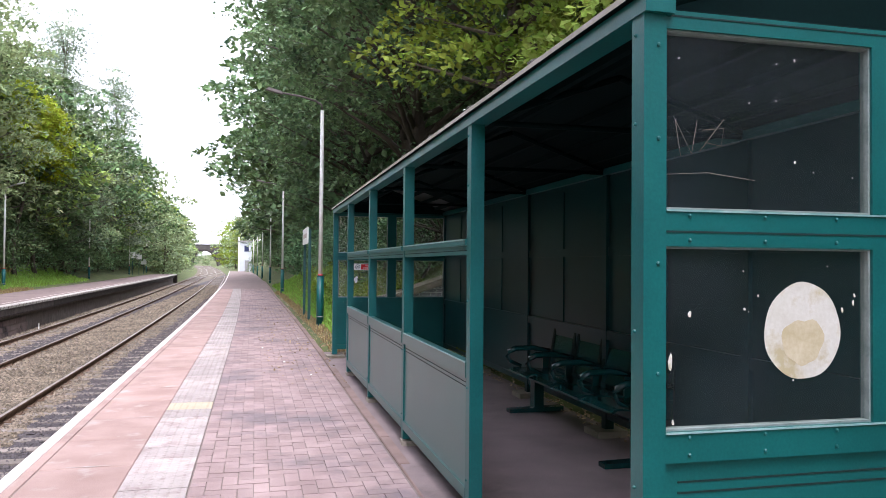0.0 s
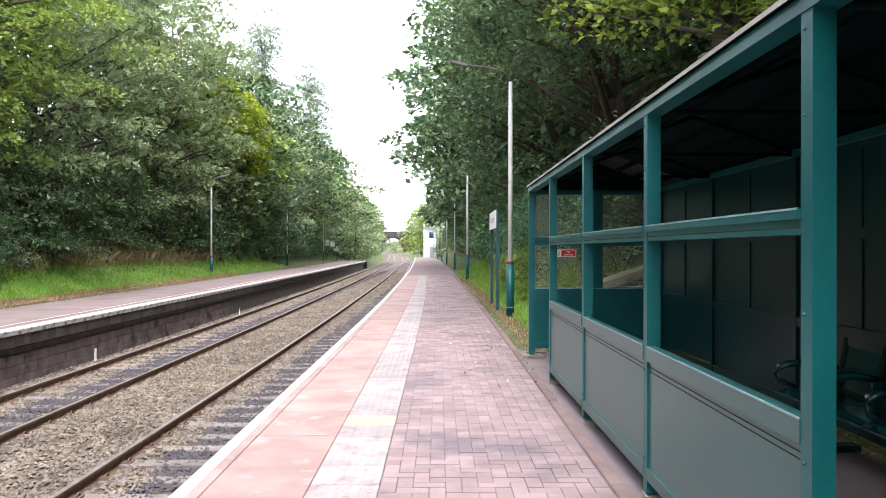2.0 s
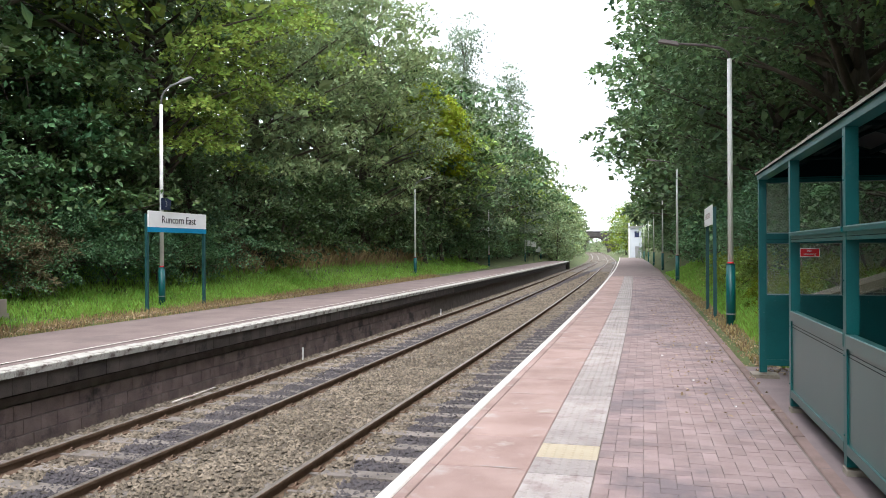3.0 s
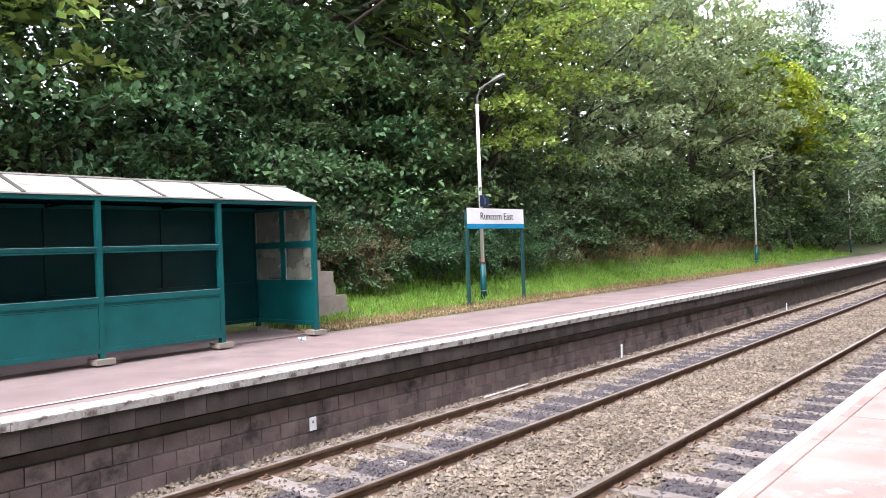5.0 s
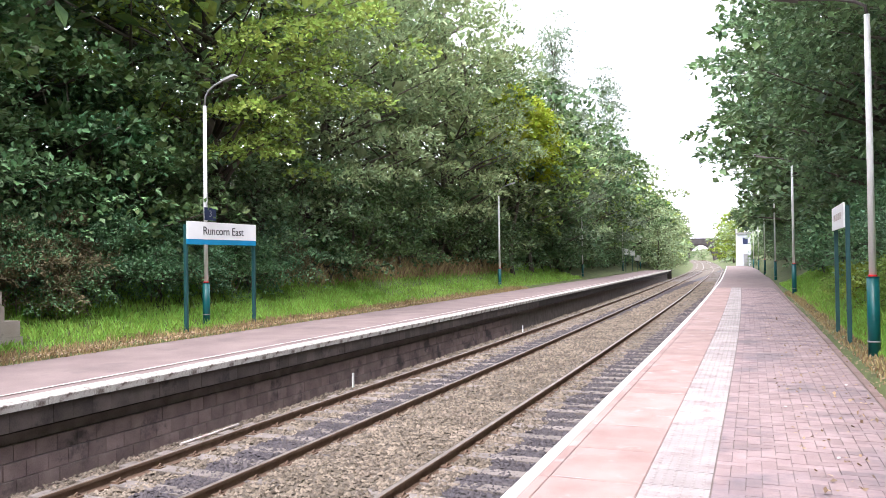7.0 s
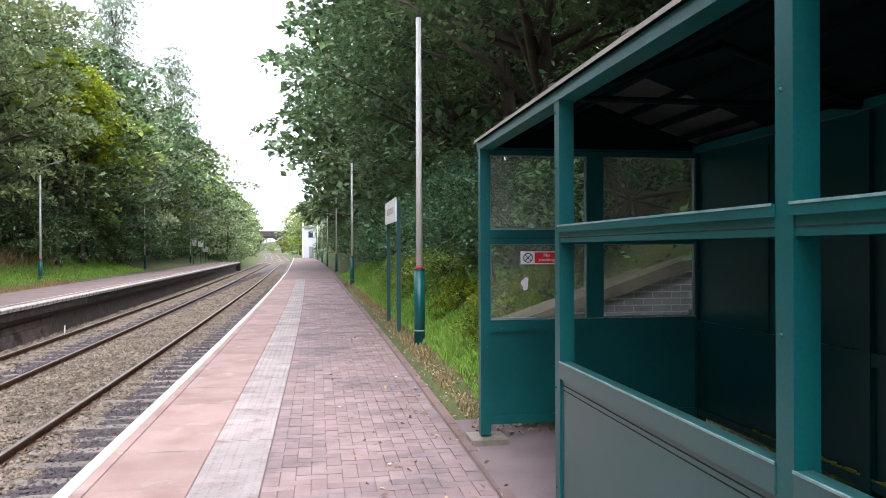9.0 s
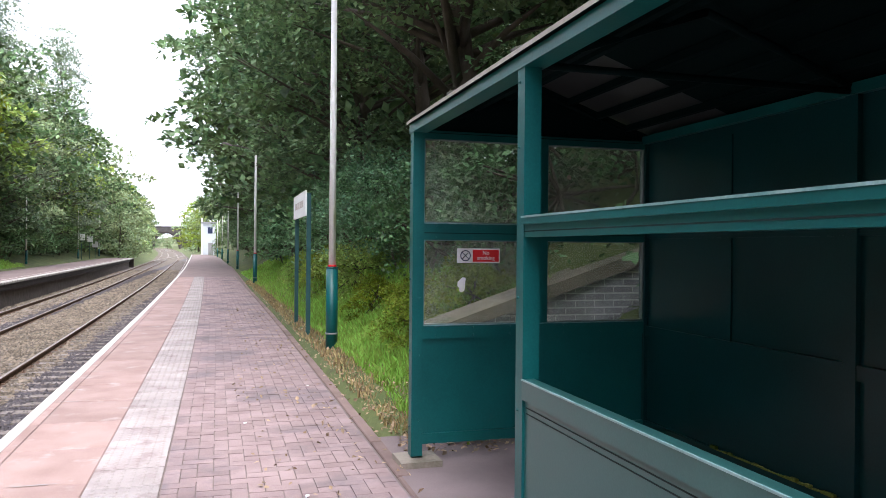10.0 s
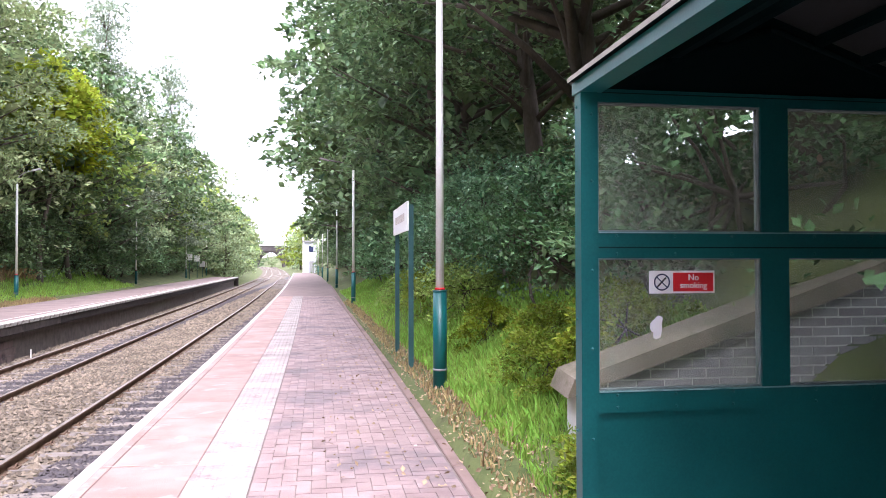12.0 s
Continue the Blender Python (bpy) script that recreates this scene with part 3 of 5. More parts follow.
# ---- shelter ----
def build_shelter(at, label, pane_low, pane_high, pads):
    """A long green steel shelter: five bays, open at both end bays of the front. Front faces -x."""
    s = thing("waiting_shelter", label, "shelter", at)
    G, F, B, L = M["green"], -0.95, 0.95, 4.98
    bays = [-L + 1.992 * k for k in range(6)]
    for k, y in enumerate(bays):
        boxes("front_post", G, s, (F, y - 0.04, 0.05, F + 0.08, y + 0.04, 2.3), bevel=0.006)
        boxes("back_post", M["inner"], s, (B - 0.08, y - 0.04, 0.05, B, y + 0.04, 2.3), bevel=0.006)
        boxes("foot_pad", M["concrete"], s, (F - (0.09 if pads or k in (0, 5) else 0.005), y - (0.14 if pads or k in (0, 5) else 0.06), -0.03, F + 0.2, y + (0.14 if pads or k in (0, 5) else 0.06), 0.05 if pads else 0.035), bevel=0.012, label="rough concrete foot pad")
        boxes("foot_pad", M["concrete"], s, (B - 0.2, y - 0.14, -0.03, B + 0.09, y + 0.14, 0.05), bevel=0.012)
    for a, b in zip(bays, bays[1:]):
        lo, hi = a + 0.042, b - 0.042
        # back wall: three sheets between rails, in the shade-darkened green
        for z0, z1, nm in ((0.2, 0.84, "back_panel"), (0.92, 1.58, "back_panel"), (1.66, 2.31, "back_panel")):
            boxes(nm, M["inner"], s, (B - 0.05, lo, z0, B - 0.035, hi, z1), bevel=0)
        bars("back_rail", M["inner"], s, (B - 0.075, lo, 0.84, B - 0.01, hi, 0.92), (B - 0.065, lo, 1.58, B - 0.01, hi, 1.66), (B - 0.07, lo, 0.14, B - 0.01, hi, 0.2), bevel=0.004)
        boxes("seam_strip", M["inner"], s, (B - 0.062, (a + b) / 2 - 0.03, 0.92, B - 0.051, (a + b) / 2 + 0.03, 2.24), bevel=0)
    for a, b in zip(bays[1:-2], bays[2:-1]):
        lo, hi = a + 0.042, b - 0.042
        # thin pale bars paint the highlight along the rail tops
        boxes("edge_highlight", M["worn"], s, (F - 0.015, lo, 1.634, F - 0.009, hi, 1.642), bevel=0)
        boxes("edge_highlight", M["worn"], s, (F - 0.007, lo, 0.919, F - 0.001, hi, 0.927), bevel=0)
        for z in (0.80, 0.775):
            boxes("groove", M["groove"], s, (F + 0.0105, lo + 0.02, z, F + 0.0125, hi - 0.02, z + 0.005), bevel=0)
        boxes("groove", M["groove"], s, (F + 0.0025, lo, 1.572, F + 0.0045, hi, 1.577), bevel=0)
        boxes("front_panel", M["panel"], s, (F + 0.012, lo, 0.2, F + 0.03, hi, 0.84), bevel=0.003, label="faded grey-green sheet panel")
        bars("panel_rail", M["panel"], s, (F - 0.004, lo, 0.835, F + 0.055, hi, 0.925), (F - 0.002, lo, 0.13, F + 0.05, hi, 0.2), bevel=0.006)
        bars("middle_rail", G, s, (F + 0.004, lo, 1.55, F + 0.066, hi, 1.605), (F - 0.012, lo, 1.605, F + 0.076, hi, 1.64), bevel=0.005)
    # ends: lower sheet, two by two panes
    for e in (-1, 1):
        yo = e * L
        y0, y1 = yo - 0.03, yo + 0.03
        mid = 0.0
        boxes("end_panel", M["green"], s, (F + 0.08, yo - 0.008, 0.2, B - 0.08, yo + 0.008, 0.86), bevel=0)
        bars("end_rail", G, s, (F + 0.08, y0, 0.13, B - 0.08, y1, 0.2), (F + 0.08, y0, 0.86, B - 0.08, y1, 0.96), (F + 0.08, y0, 1.555, B - 0.08, y1, 1.675), (F + 0.08, y0, 2.26, B - 0.08, y1, 2.32), bevel=0.005)
        bars("mullion", G, s, (mid - 0.07, y0, 0.96, mid + 0.07, y1, 1.555), (mid - 0.07, y0, 1.675, mid + 0.07, y1, 2.26), bevel=0.005)
        for x0, x1 in ((F + 0.085, mid - 0.07), (mid + 0.07, B - 0.08)):
            for z0, z1 in ((0.96, 1.555), (1.675, 2.26)):
                w = boxes("window_pane", pane_high if e > 0 else pane_low, s, (x0 + 0.004, yo - 0.003, z0 + 0.004, x1 - 0.004, yo + 0.003, z1 - 0.004), bevel=0, label="scratched hazy plastic pane")
                w.visible_shadow = False
                g = 0.007
                boxes("glazing_bead", M["sealant"], w, (x0, yo - 0.018, z0, x1, yo + 0.018, z0 + g), (x0, yo - 0.018, z1 - g, x1, yo + 0.018, z1), (x0, yo - 0.018, z0 + g, x0 + g, yo + 0.018, z1 - g), (x1 - g, yo - 0.018, z0 + g, x1, yo + 0.018, z1 - g), bevel=0)
        # the same painted highlight on the end rails
        for z in (0.953, 1.668):
            boxes("edge_highlight", M["worn"], s, (F + 0.085, y0 - 0.006, z, B - 0.085, y0, z + 0.006), bevel=0)
        for z in (0.79, 0.755, 0.27) if e < 0 else ():
            boxes("groove", M["groove"], s, (F + 0.14, yo - 0.0105, z, B - 0.14, yo - 0.0075, z + 0.006), bevel=0)
        boxes("groove", M["groove"], s, (F + 0.085, y0 - 0.0025, 1.6, B - 0.085, y0 + 0.001, 1.606), bevel=0)
        boxes("groove", M["groove"], s, (F + 0.085, y0 - 0.0025, 2.3, B - 0.085, y0 + 0.001, 2.305), bevel=0)
        # gable infill above the top rail, near-black for the shade inside
        bm = bmesh.new()
        tri = [(F + 0.02, 2.32), (B - 0.02, 2.32), (B - 0.02, 2.365), (0, 2.696), (F + 0.02, 2.365)]
        va_ = [bm.verts.new((x, yo - 0.012, z)) for x, z in tri]
        vb_ = [bm.verts.new((x, yo + 0.012, z)) for x, z in tri]
        bm.faces.new(va_)
        bm.faces.new(vb_[::-1])
        for i in range(5):
            bm.faces.new((va_[i], vb_[i], vb_[(i + 1) % 5], va_[(i + 1) % 5]))
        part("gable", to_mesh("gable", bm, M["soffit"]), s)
    # eaves beams, roof sheets, ridge, trusses and purlins; the undersides carry painted shade
    boxes("eaves_beam", G, s, (F - 0.006, -L - 0.06, 2.3, F + 0.1, L + 0.06, 2.358), bevel=0.01)
    boxes("eaves_beam", G, s, (B - 0.1, -L - 0.06, 2.3, B + 0.02, L + 0.06, 2.358), bevel=0.01)
    slope = math.atan2(0.34, 1.0)
    n = 10
    for side in (-1, 1):
        for k in range(n):
            y0 = -L - 0.07 + k * (2 * L + 0.14) / n
            y1 = y0 + (2 * L + 0.14) / n
            bm = bmesh.new()
            for xa, za, xb, zb in ((side * 0.975, 2.362, 0.0, 2.7),):
                q = [bm.verts.new(c) for c in ((xa, y0, za), (xb, y0, zb), (xb, y1, zb), (xa, y1, za), (xa, y0, za + 0.022), (xb, y0, zb + 0.022), (xb, y1, zb + 0.022), (xa, y1, za + 0.022))]
                for ids in ((3, 2, 1, 0), (4, 5, 6, 7), (0, 1, 5, 4), (1, 2, 6, 5), (2, 3, 7, 6), (3, 0, 4, 7)):
                    f = bm.faces.new([q[i] for i in ids])
                    if ids == (3, 2, 1, 0):
                        f.material_index = 1
            bmesh.ops.recalc_face_normals(bm, faces=bm.faces)
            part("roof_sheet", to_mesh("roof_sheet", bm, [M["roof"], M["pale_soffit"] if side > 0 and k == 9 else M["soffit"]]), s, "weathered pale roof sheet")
            if k:
                bm = bmesh.new()
                q = [bm.verts.new(c) for c in ((side * 0.975, y0 - 0.03, 2.386), (0, y0 - 0.03, 2.724), (0, y0 + 0.03, 2.724), (side * 0.975, y0 + 0.03, 2.386))]
                w2 = [bm.verts.new(v.co + Vector((0, 0, 0.012))) for v in q]
                bm.faces.new(w2 if side < 0 else w2)
                for i in range(4):
                    bm.faces.new((q[i], q[(i + 1) % 4], w2[(i + 1) % 4], w2[i]))
                part("roof_seam", to_mesh("roof_seam", bm, M["seam"]), s, "dark cover strip")
        for u in (0.25, 0.5, 0.75):
            x, z = side * 0.975 * (1 - u), 2.362 + 0.338 * u
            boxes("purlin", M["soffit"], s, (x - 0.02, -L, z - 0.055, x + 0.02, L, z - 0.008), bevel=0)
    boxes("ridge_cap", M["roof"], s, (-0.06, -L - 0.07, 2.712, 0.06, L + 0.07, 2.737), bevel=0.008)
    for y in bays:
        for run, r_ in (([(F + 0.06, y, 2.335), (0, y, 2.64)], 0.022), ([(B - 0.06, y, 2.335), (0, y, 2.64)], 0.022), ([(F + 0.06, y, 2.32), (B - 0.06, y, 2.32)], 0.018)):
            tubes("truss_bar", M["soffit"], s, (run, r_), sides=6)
    return s


def add_bolts(s):
    """Dome-headed bolts along the end rails and on the front posts."""
    bm = bmesh.new()
    bmesh.ops.create_uvsphere(bm, u_segments=8, v_segments=5, radius=0.007)
    dome = to_mesh("bolt", bm, M["green"])
    for e in (-1, 1):
        for x in (-0.78, -0.5, -0.22, 0.2, 0.5, 0.78):
            for z in (0.885, 0.94, 1.575, 1.655):
                part("bolt", dome, s, at=pose(x, e * 4.98 - 0.032, z))
        for z in (0.3, 0.75, 1.15, 1.5, 1.9, 2.2):
            part("bolt", dome, s, at=pose(-0.9, e * 4.98 - 0.043, z))
    for k in range(6):
        for z in (0.25, 0.78, 1.28, 1.95, 2.24):
            part("bolt", dome, s, at=pose(-0.952, -4.98 + 1.992 * k + 0.012, z))


RX, RY = 2.92, 6.8
shelter = build_shelter(pose(RX, RY, 0), "long dark green steel waiting shelter with grey-green front panels", M["glass_dark"], M["glass"], False)
far_shelter = build_shelter(Matrix.Translation((-11.25, 7.42, 0.0)) @ Matrix.Rotation(math.pi, 4, "Z") @ Matrix.Diagonal((1, 1.03, 1.04, 1)), "long dark green steel waiting shelter across the track", M["glass_milky"], M["glass_milky"], True)
add_bolts(shelter)
bm = bmesh.new()
mr = random.Random(4)
for k in range(26):
    y = 2.7 + k * 0.055
    bx(bm, 0.872, y, 0.2, 0.872 + mr.uniform(0.012, 0.026), y + mr.uniform(0.035, 0.06), 0.2 + mr.uniform(0.004, 0.02))
part("moss_strip", to_mesh("moss_strip", bm, M["moss"], 0.003), shelter, "yellow-green moss along the bottom rail")
for o in far_shelter.children:
    if o.name.startswith(("front_panel", "panel_rail")):
        o.data.materials[0] = M["green"]


# ---- bench in the shelter ----
def build_bench(at):
    b = thing("bench", "dark green steel four-seat bench with looped armrests", "bench", at)
    G = M["bench"]
    boxes("beam", G, b, (-0.03, -1.2, 0.33, 0.05, 1.2, 0.41), bevel=0.01)
    for y in (-1.07, 1.07):
        boxes("leg", G, b, (-0.04, y - 0.06, 0.04, 0.06, y + 0.06, 0.36), bevel=0.012)
        bm = bmesh.new()
        v = bx(bm, -0.3, y - 0.055, 0.0, 0.28, y + 0.055, 0.1)
        for i in (4, 7):
            v[i].co.z = 0.035
        for i in (5, 6):
            v[i].co.z = 0.05
        part("foot", to_mesh("foot", bm, G, 0.01), b, "tapered floor foot")
    for k in range(4):
        y = -0.9 + 0.6 * k
        bm = bmesh.new()
        prof = [(-0.27, 0.405), (-0.22, 0.43), (-0.05, 0.42), (0.1, 0.405), (0.17, 0.41)]
        for (xa, za), (xb, zb) in zip(prof, prof[1:]):
            q = [bm.verts.new(c) for c in ((xa, y - 0.265, za), (xb, y - 0.265, zb), (xb, y + 0.265, zb), (xa, y + 0.265, za))]
            w = [bm.verts.new(c.co + Vector((0, 0, 0.018))) for c in q]
            bm.faces.new(w)
            bm.faces.new(q[::-1])
            for i in range(4):
                bm.faces.new((q[i], q[(i + 1) % 4], w[(i + 1) % 4], w[i]))
        part("seat", to_mesh("seat", bm, G), b)
        bm = bmesh.new()
        v = bx(bm, 0.18, y - 0.235, 0.46, 0.2, y + 0.235, 0.98)
        for i in (4, 5, 6, 7):
            v[i].co.x += 0.1
        part("backrest", to_mesh("backrest", bm, G, 0.006), b)
        for e in (-0.255, 0.255):
            bm = bmesh.new()
            v = bx(bm, 0.165, y + e - 0.024, 0.4, 0.21, y + e + 0.024, 0.99)
            for i in (4, 5, 6, 7):
                v[i].co.x += 0.1
            part("back_frame", to_mesh("back_frame", bm, M["groove"], 0.006), b, "dark upright back frame")
    for k in range(5):
        y = -1.2 + 0.6 * k
        tubes("armrest", G, b, ([(0.2, y, 0.6), (0.0, y, 0.635), (-0.18, y, 0.63), (-0.25, y, 0.6), (-0.27, y, 0.55), (-0.24, y, 0.5), (-0.12, y, 0.45)], [0.022, 0.028, 0.03, 0.028, 0.024, 0.02, 0.018]), sides=8)
        boxes("bracket", G, b, (0.12, y - 0.012, 0.36, 0.2, y + 0.012, 0.62), bevel=0)
    return b


build_bench(pose(3.58, 5.85, 0))

# ---- marks on the shelter's ends: a sign, scorched patch, scraps ----
ns = thing("no_smoking_sign", "small red and white no smoking sticker on hazy pane", "sign", pose(2.465, 11.772, 1.445))
boxes("plate", M["sign"], ns, (-0.16, 0.0, -0.052, 0.16, 0.004, 0.052), bevel=0)
boxes("red_field", M["red"], ns, (-0.045, -0.003, -0.043, 0.152, -0.001, 0.043), bevel=0, label="red field")
for word, z in (("No", 0.02), ("smoking", -0.016)):
    part("lettering", text_mesh(word, 0.04, M["sign"]), ns, "white lettering", pose(0.053, -0.0055, z))
bm = bmesh.new()
tube(bm, [(-0.1 + 0.036 * math.cos(a), -0.003, 0.036 * math.sin(a)) for a in [math.tau * i / 24 for i in range(25)]], 0.0035, 5)
tube(bm, [(-0.125, -0.003, 0.024), (-0.075, -0.003, -0.024)], 0.003, 5)
part("ban_ring", to_mesh("ban_ring", bm, M["navy"]), ns, "dark ring with a bar")
tubes("cigarette", M["black"], ns, ([(-0.122, -0.002, -0.022), (-0.08, -0.002, 0.02)], 0.004), sides=5)


def blob_plate(name, mt, rx, rz, seed, label, cat, at, depth=0.004, n=28, rough=0.06):
    """A thin irregular patch in the plane of x and z."""
    r = random.Random(seed)
    bm = bmesh.new()
    ph = [r.uniform(0, 6.28) for _ in range(4)]
    rim = []
    for i in range(n):
        a = math.tau * i / n
        k = 1 + rough * (math.sin(2 * a + ph[0]) + 0.6 * math.sin(3 * a + ph[1]) + 0.4 * math.sin(7 * a + ph[2]))
        rim.append((rx * k * math.cos(a), rz * k * math.sin(a)))
    fr = [bm.verts.new((x, 0, z)) for x, z in rim]
    bk = [bm.verts.new((x * 0.97, depth, z * 0.97)) for x, z in rim]
    bm.faces.new(fr)
    bm.faces.new(bk[::-1])
    for i in range(n):
        bm.faces.new((fr[i], bk[i], bk[(i + 1) % n], fr[(i + 1) % n]))
    bmesh.ops.recalc_face_normals(bm, faces=bm.faces)
    ob = new(name, to_mesh(name, bm, mt))
    ob.matrix_basis = at
    return tagged(ob, label, cat)


patch = blob_plate("scorch_patch", M["splat"], 0.148, 0.168, 3, "round white scorched patch with tan middle on the pane", "stain", pose(2.585, 1.812, 1.275), n=40, rough=0.022)
tan = blob_plate("tan_middle", M["tan"], 0.075, 0.085, 8, "tan scorched middle", "", pose(0.0, -0.0015, -0.035), 0.001, n=30, rough=0.11)
tan.parent = patch
for x, z, rx_, rz_ in ((2.155, 1.335, 0.008, 0.014), (2.085, 1.18, 0.009, 0.04), (2.79, 1.37, 0.004, 0.014), (2.745, 1.345, 0.005, 0.012), (2.095, 0.985, 0.006, 0.012), (2.36, 1.35, 0.006, 0.006)):
    blob_plate("paint_fleck", M["splat"], rx_ * 0.75, rz_ * 0.75, int(x * 1000), "small white fleck on the hazy pane", "stain", pose(x, 1.813, z), 0.002, 10, 0.12)
blob_plate("torn_sticker", M["sign"], 0.03, 0.05, 11, "torn white sticker scrap on the hazy pane", "sticker", pose(2.34, 11.773, 1.24, 0, 30, 0), 0.002, 14, 0.28)
blob_plate("torn_sticker", M["concrete"], 0.016, 0.02, 12, "faded paper scrap on the hazy pane", "sticker", pose(3.17, 11.773, 2.03), 0.002, 9, 0.1)
fl = random.Random(31)
for k in range(16):
    top_pane = k % 2
    blob_plate("paint_fleck", M["splat"], fl.uniform(0.0015, 0.004), fl.uniform(0.002, 0.006), 500 + k, "small white fleck on the hazy pane", "stain", pose(fl.uniform(2.1, 2.8), 1.813, fl.uniform(1.75, 2.2) if top_pane else fl.uniform(1.0, 1.5), 0, fl.uniform(-40, 40), 0), 0.002, 8, 0.2)
for pts in ([(-0.12, 0.05), (-0.1, -0.07)], [(-0.12, 0.05), (-0.06, -0.06), (-0.04, 0.05)], [(-0.02, 0.02), (0.06, 0.03), (0.05, -0.03), (-0.01, -0.02)], [(-0.03, -0.05), (0.06, 0.06)], [(-0.15, -0.13), (0.0, -0.12), (0.18, -0.14)]):
    bm = bmesh.new()
    tube(bm, [(x, 0, z) for x, z in pts], 0.0008, 4)
    ob = new("scratch", to_mesh("scratch", bm, M["concrete"]))
    ob.matrix_basis = pose(2.22, 1.812, 1.92)
    tagged(ob, "thin pale scratch in the hazy pane", "scratch", "scratches in the pane")

# ---- lamps, signs ----
def build_lamp(x, y, z, facing, label, sleeve=1.2, top=5.35, reach=0.58, rise=0.56):
    """A white tubular platform lamp with a green base sleeve and an arm towards the track."""
    p = thing("platform_lamp", label, "lamp post", pose(x, y, z), "platform lamp posts")
    tubes("sleeve", M["green"], p, ([(0, 0, -0.15), (0, 0, sleeve - z)], 0.085), ([(0, 0, sleeve - z), (0, 0, sleeve - z + 0.02)], 0.09), sides=16, label="green base sleeve")
    tubes("collar", M["red"], p, ([(0, 0, sleeve - z + 0.02), (0, 0, sleeve - z + 0.05)], 0.064), sides=16, label="red collar band")
    tubes("strap", M["lamp"], p, ([(0, 0, 0.2), (0, 0, 0.225)], 0.09), sides=16)
    tubes("pole", M["pole"], p, ([(0, 0, sleeve - z), (0, 0, top - z)], [0.052, 0.042]), sides=14)
    f = facing
    metal = M["lantern"] if reach > 0.6 else M["lamp"]
    tubes("arm", metal, p, ([(0, 0, top - z), (f * 0.02, 0, top - z + 0.36 * rise), (f * 0.17 * reach, 0, top - z + 0.6 * rise), (f * 0.48 * reach, 0, top - z + 0.82 * rise), (f * reach, 0, top - z + rise)], 0.024), sides=10, label="grey swan-neck arm")
    bm = bmesh.new()
    for v in bx(bm, -0.2, -0.07, -0.035, 0.2, 0.07, 0.035):
        if v.co.z > 0:
            v.co.x *= 0.75
            v.co.y *= 0.6
    part("lantern", to_mesh("lantern", bm, metal, 0.02), p, "grey lantern head", pose(f * (reach + 0.16), 0, top - z + rise + 0.04, 0, -14 * f, 0))
    return p


def ground_z(x, y):
    """Height of the bank."""
    sec = ground_section(y)
    return float(np.interp(x - float(drift(y)), [a for a, _ in sec], [b for _, b in sec])) + float(rise(y))


for y in (17.6, 37.6, 57.6, 77.6, 97.6, 117.6):
    x = 2.31 + float(drift(y)) + 0.5 * wider(y)
    build_lamp(x, y, ground_z(x, y), -1, "slim white lamp post with green base on the grass verge", 1.19, 5.12, 0.95, 0.36)
for y, top in ((19.22, 5.3), (42.4, 4.9), (65.0, 5.3), (89.0, 5.9), (106, 5.6)):
    x = -11.36 + float(drift(y)) + 0.02
    build_lamp(x, y, ground_z(x, y), 1, "slim white lamp post with green base on the far verge", 1.07, top)

# station sign across the track
sg = thing("station_sign", "white station name board with blue band on two posts", "sign", pose(-11.03, 19.32, 0))
for y in (-1.22, 1.22):
    boxes("post", M["signpost"], sg, (-0.035, y - 0.035, -0.05, 0.035, y + 0.035, 2.42), bevel=0.006)
boxes("board", M["sign"], sg, (0.036, -1.24, 2.1, 0.065, 1.24, 2.5), bevel=0.004, label="white name board")
boxes("blue_band", M["blue"], sg, (0.036, -1.24, 1.98, 0.066, 1.24, 2.095), bevel=0.003, label="bright blue band")
part("lettering", text_mesh("Runcorn East", 0.27, M["black"], 1.45), sg, "black station name", pose(0.07, 0, 2.29, 0, 0, 90))
pl = thing("platform_number_plate", "small navy plate numbered three on the lamp post", "sign", pose(-11.3, 19.24, 2.72))
boxes("plate", M["navy"], pl, (0, -0.2, -0.15, 0.012, 0.2, 0.15), bevel=0.003)
part("lettering", text_mesh("3", 0.22, M["lamp"]), pl, "grey numeral", pose(0.015, 0, 0, 0, 0, 90))

# two-post board on the near verge, its face to the track
nb = thing("platform_board", "white board on two thin dark green posts, in the grass", "sign", pose(2.12, 20.55, 0))
for y in (-1.02, 1.02):
    boxes("post", M["signpost"], nb, (-0.035, y - 0.035, 0.0, 0.035, y + 0.035, 2.4), bevel=0.006)
boxes("board", M["sign"], nb, (-0.062, -1.06, 2.02, -0.036, 1.06, 2.45), bevel=0.004, label="white board face")
for k in range(9):
    boxes("lettering_bar", M["line"], nb, (-0.066, -0.7 + 0.16 * k, 2.18, -0.063, -0.6 + 0.16 * k, 2.3), bevel=0)
for y, z, lab in ((88.0, 1.9, ""), (94.0, 1.8, ""), (98.5, 1.2, "")):
    x = -10.9 + float(drift(y))
    sp = thing("notice_board", "small white notice on a thin post beside the far platform", "sign", pose(x, y, ground_z(x, y)))
    tubes("post", M["signpost"], sp, ([(0, 0, -0.05), (0, 0, z + 0.6)], 0.035), sides=8)
    boxes("board", M["sign"], sp, (-0.3, -0.05, z, 0.3, -0.036, z + 0.65), bevel=0.004)

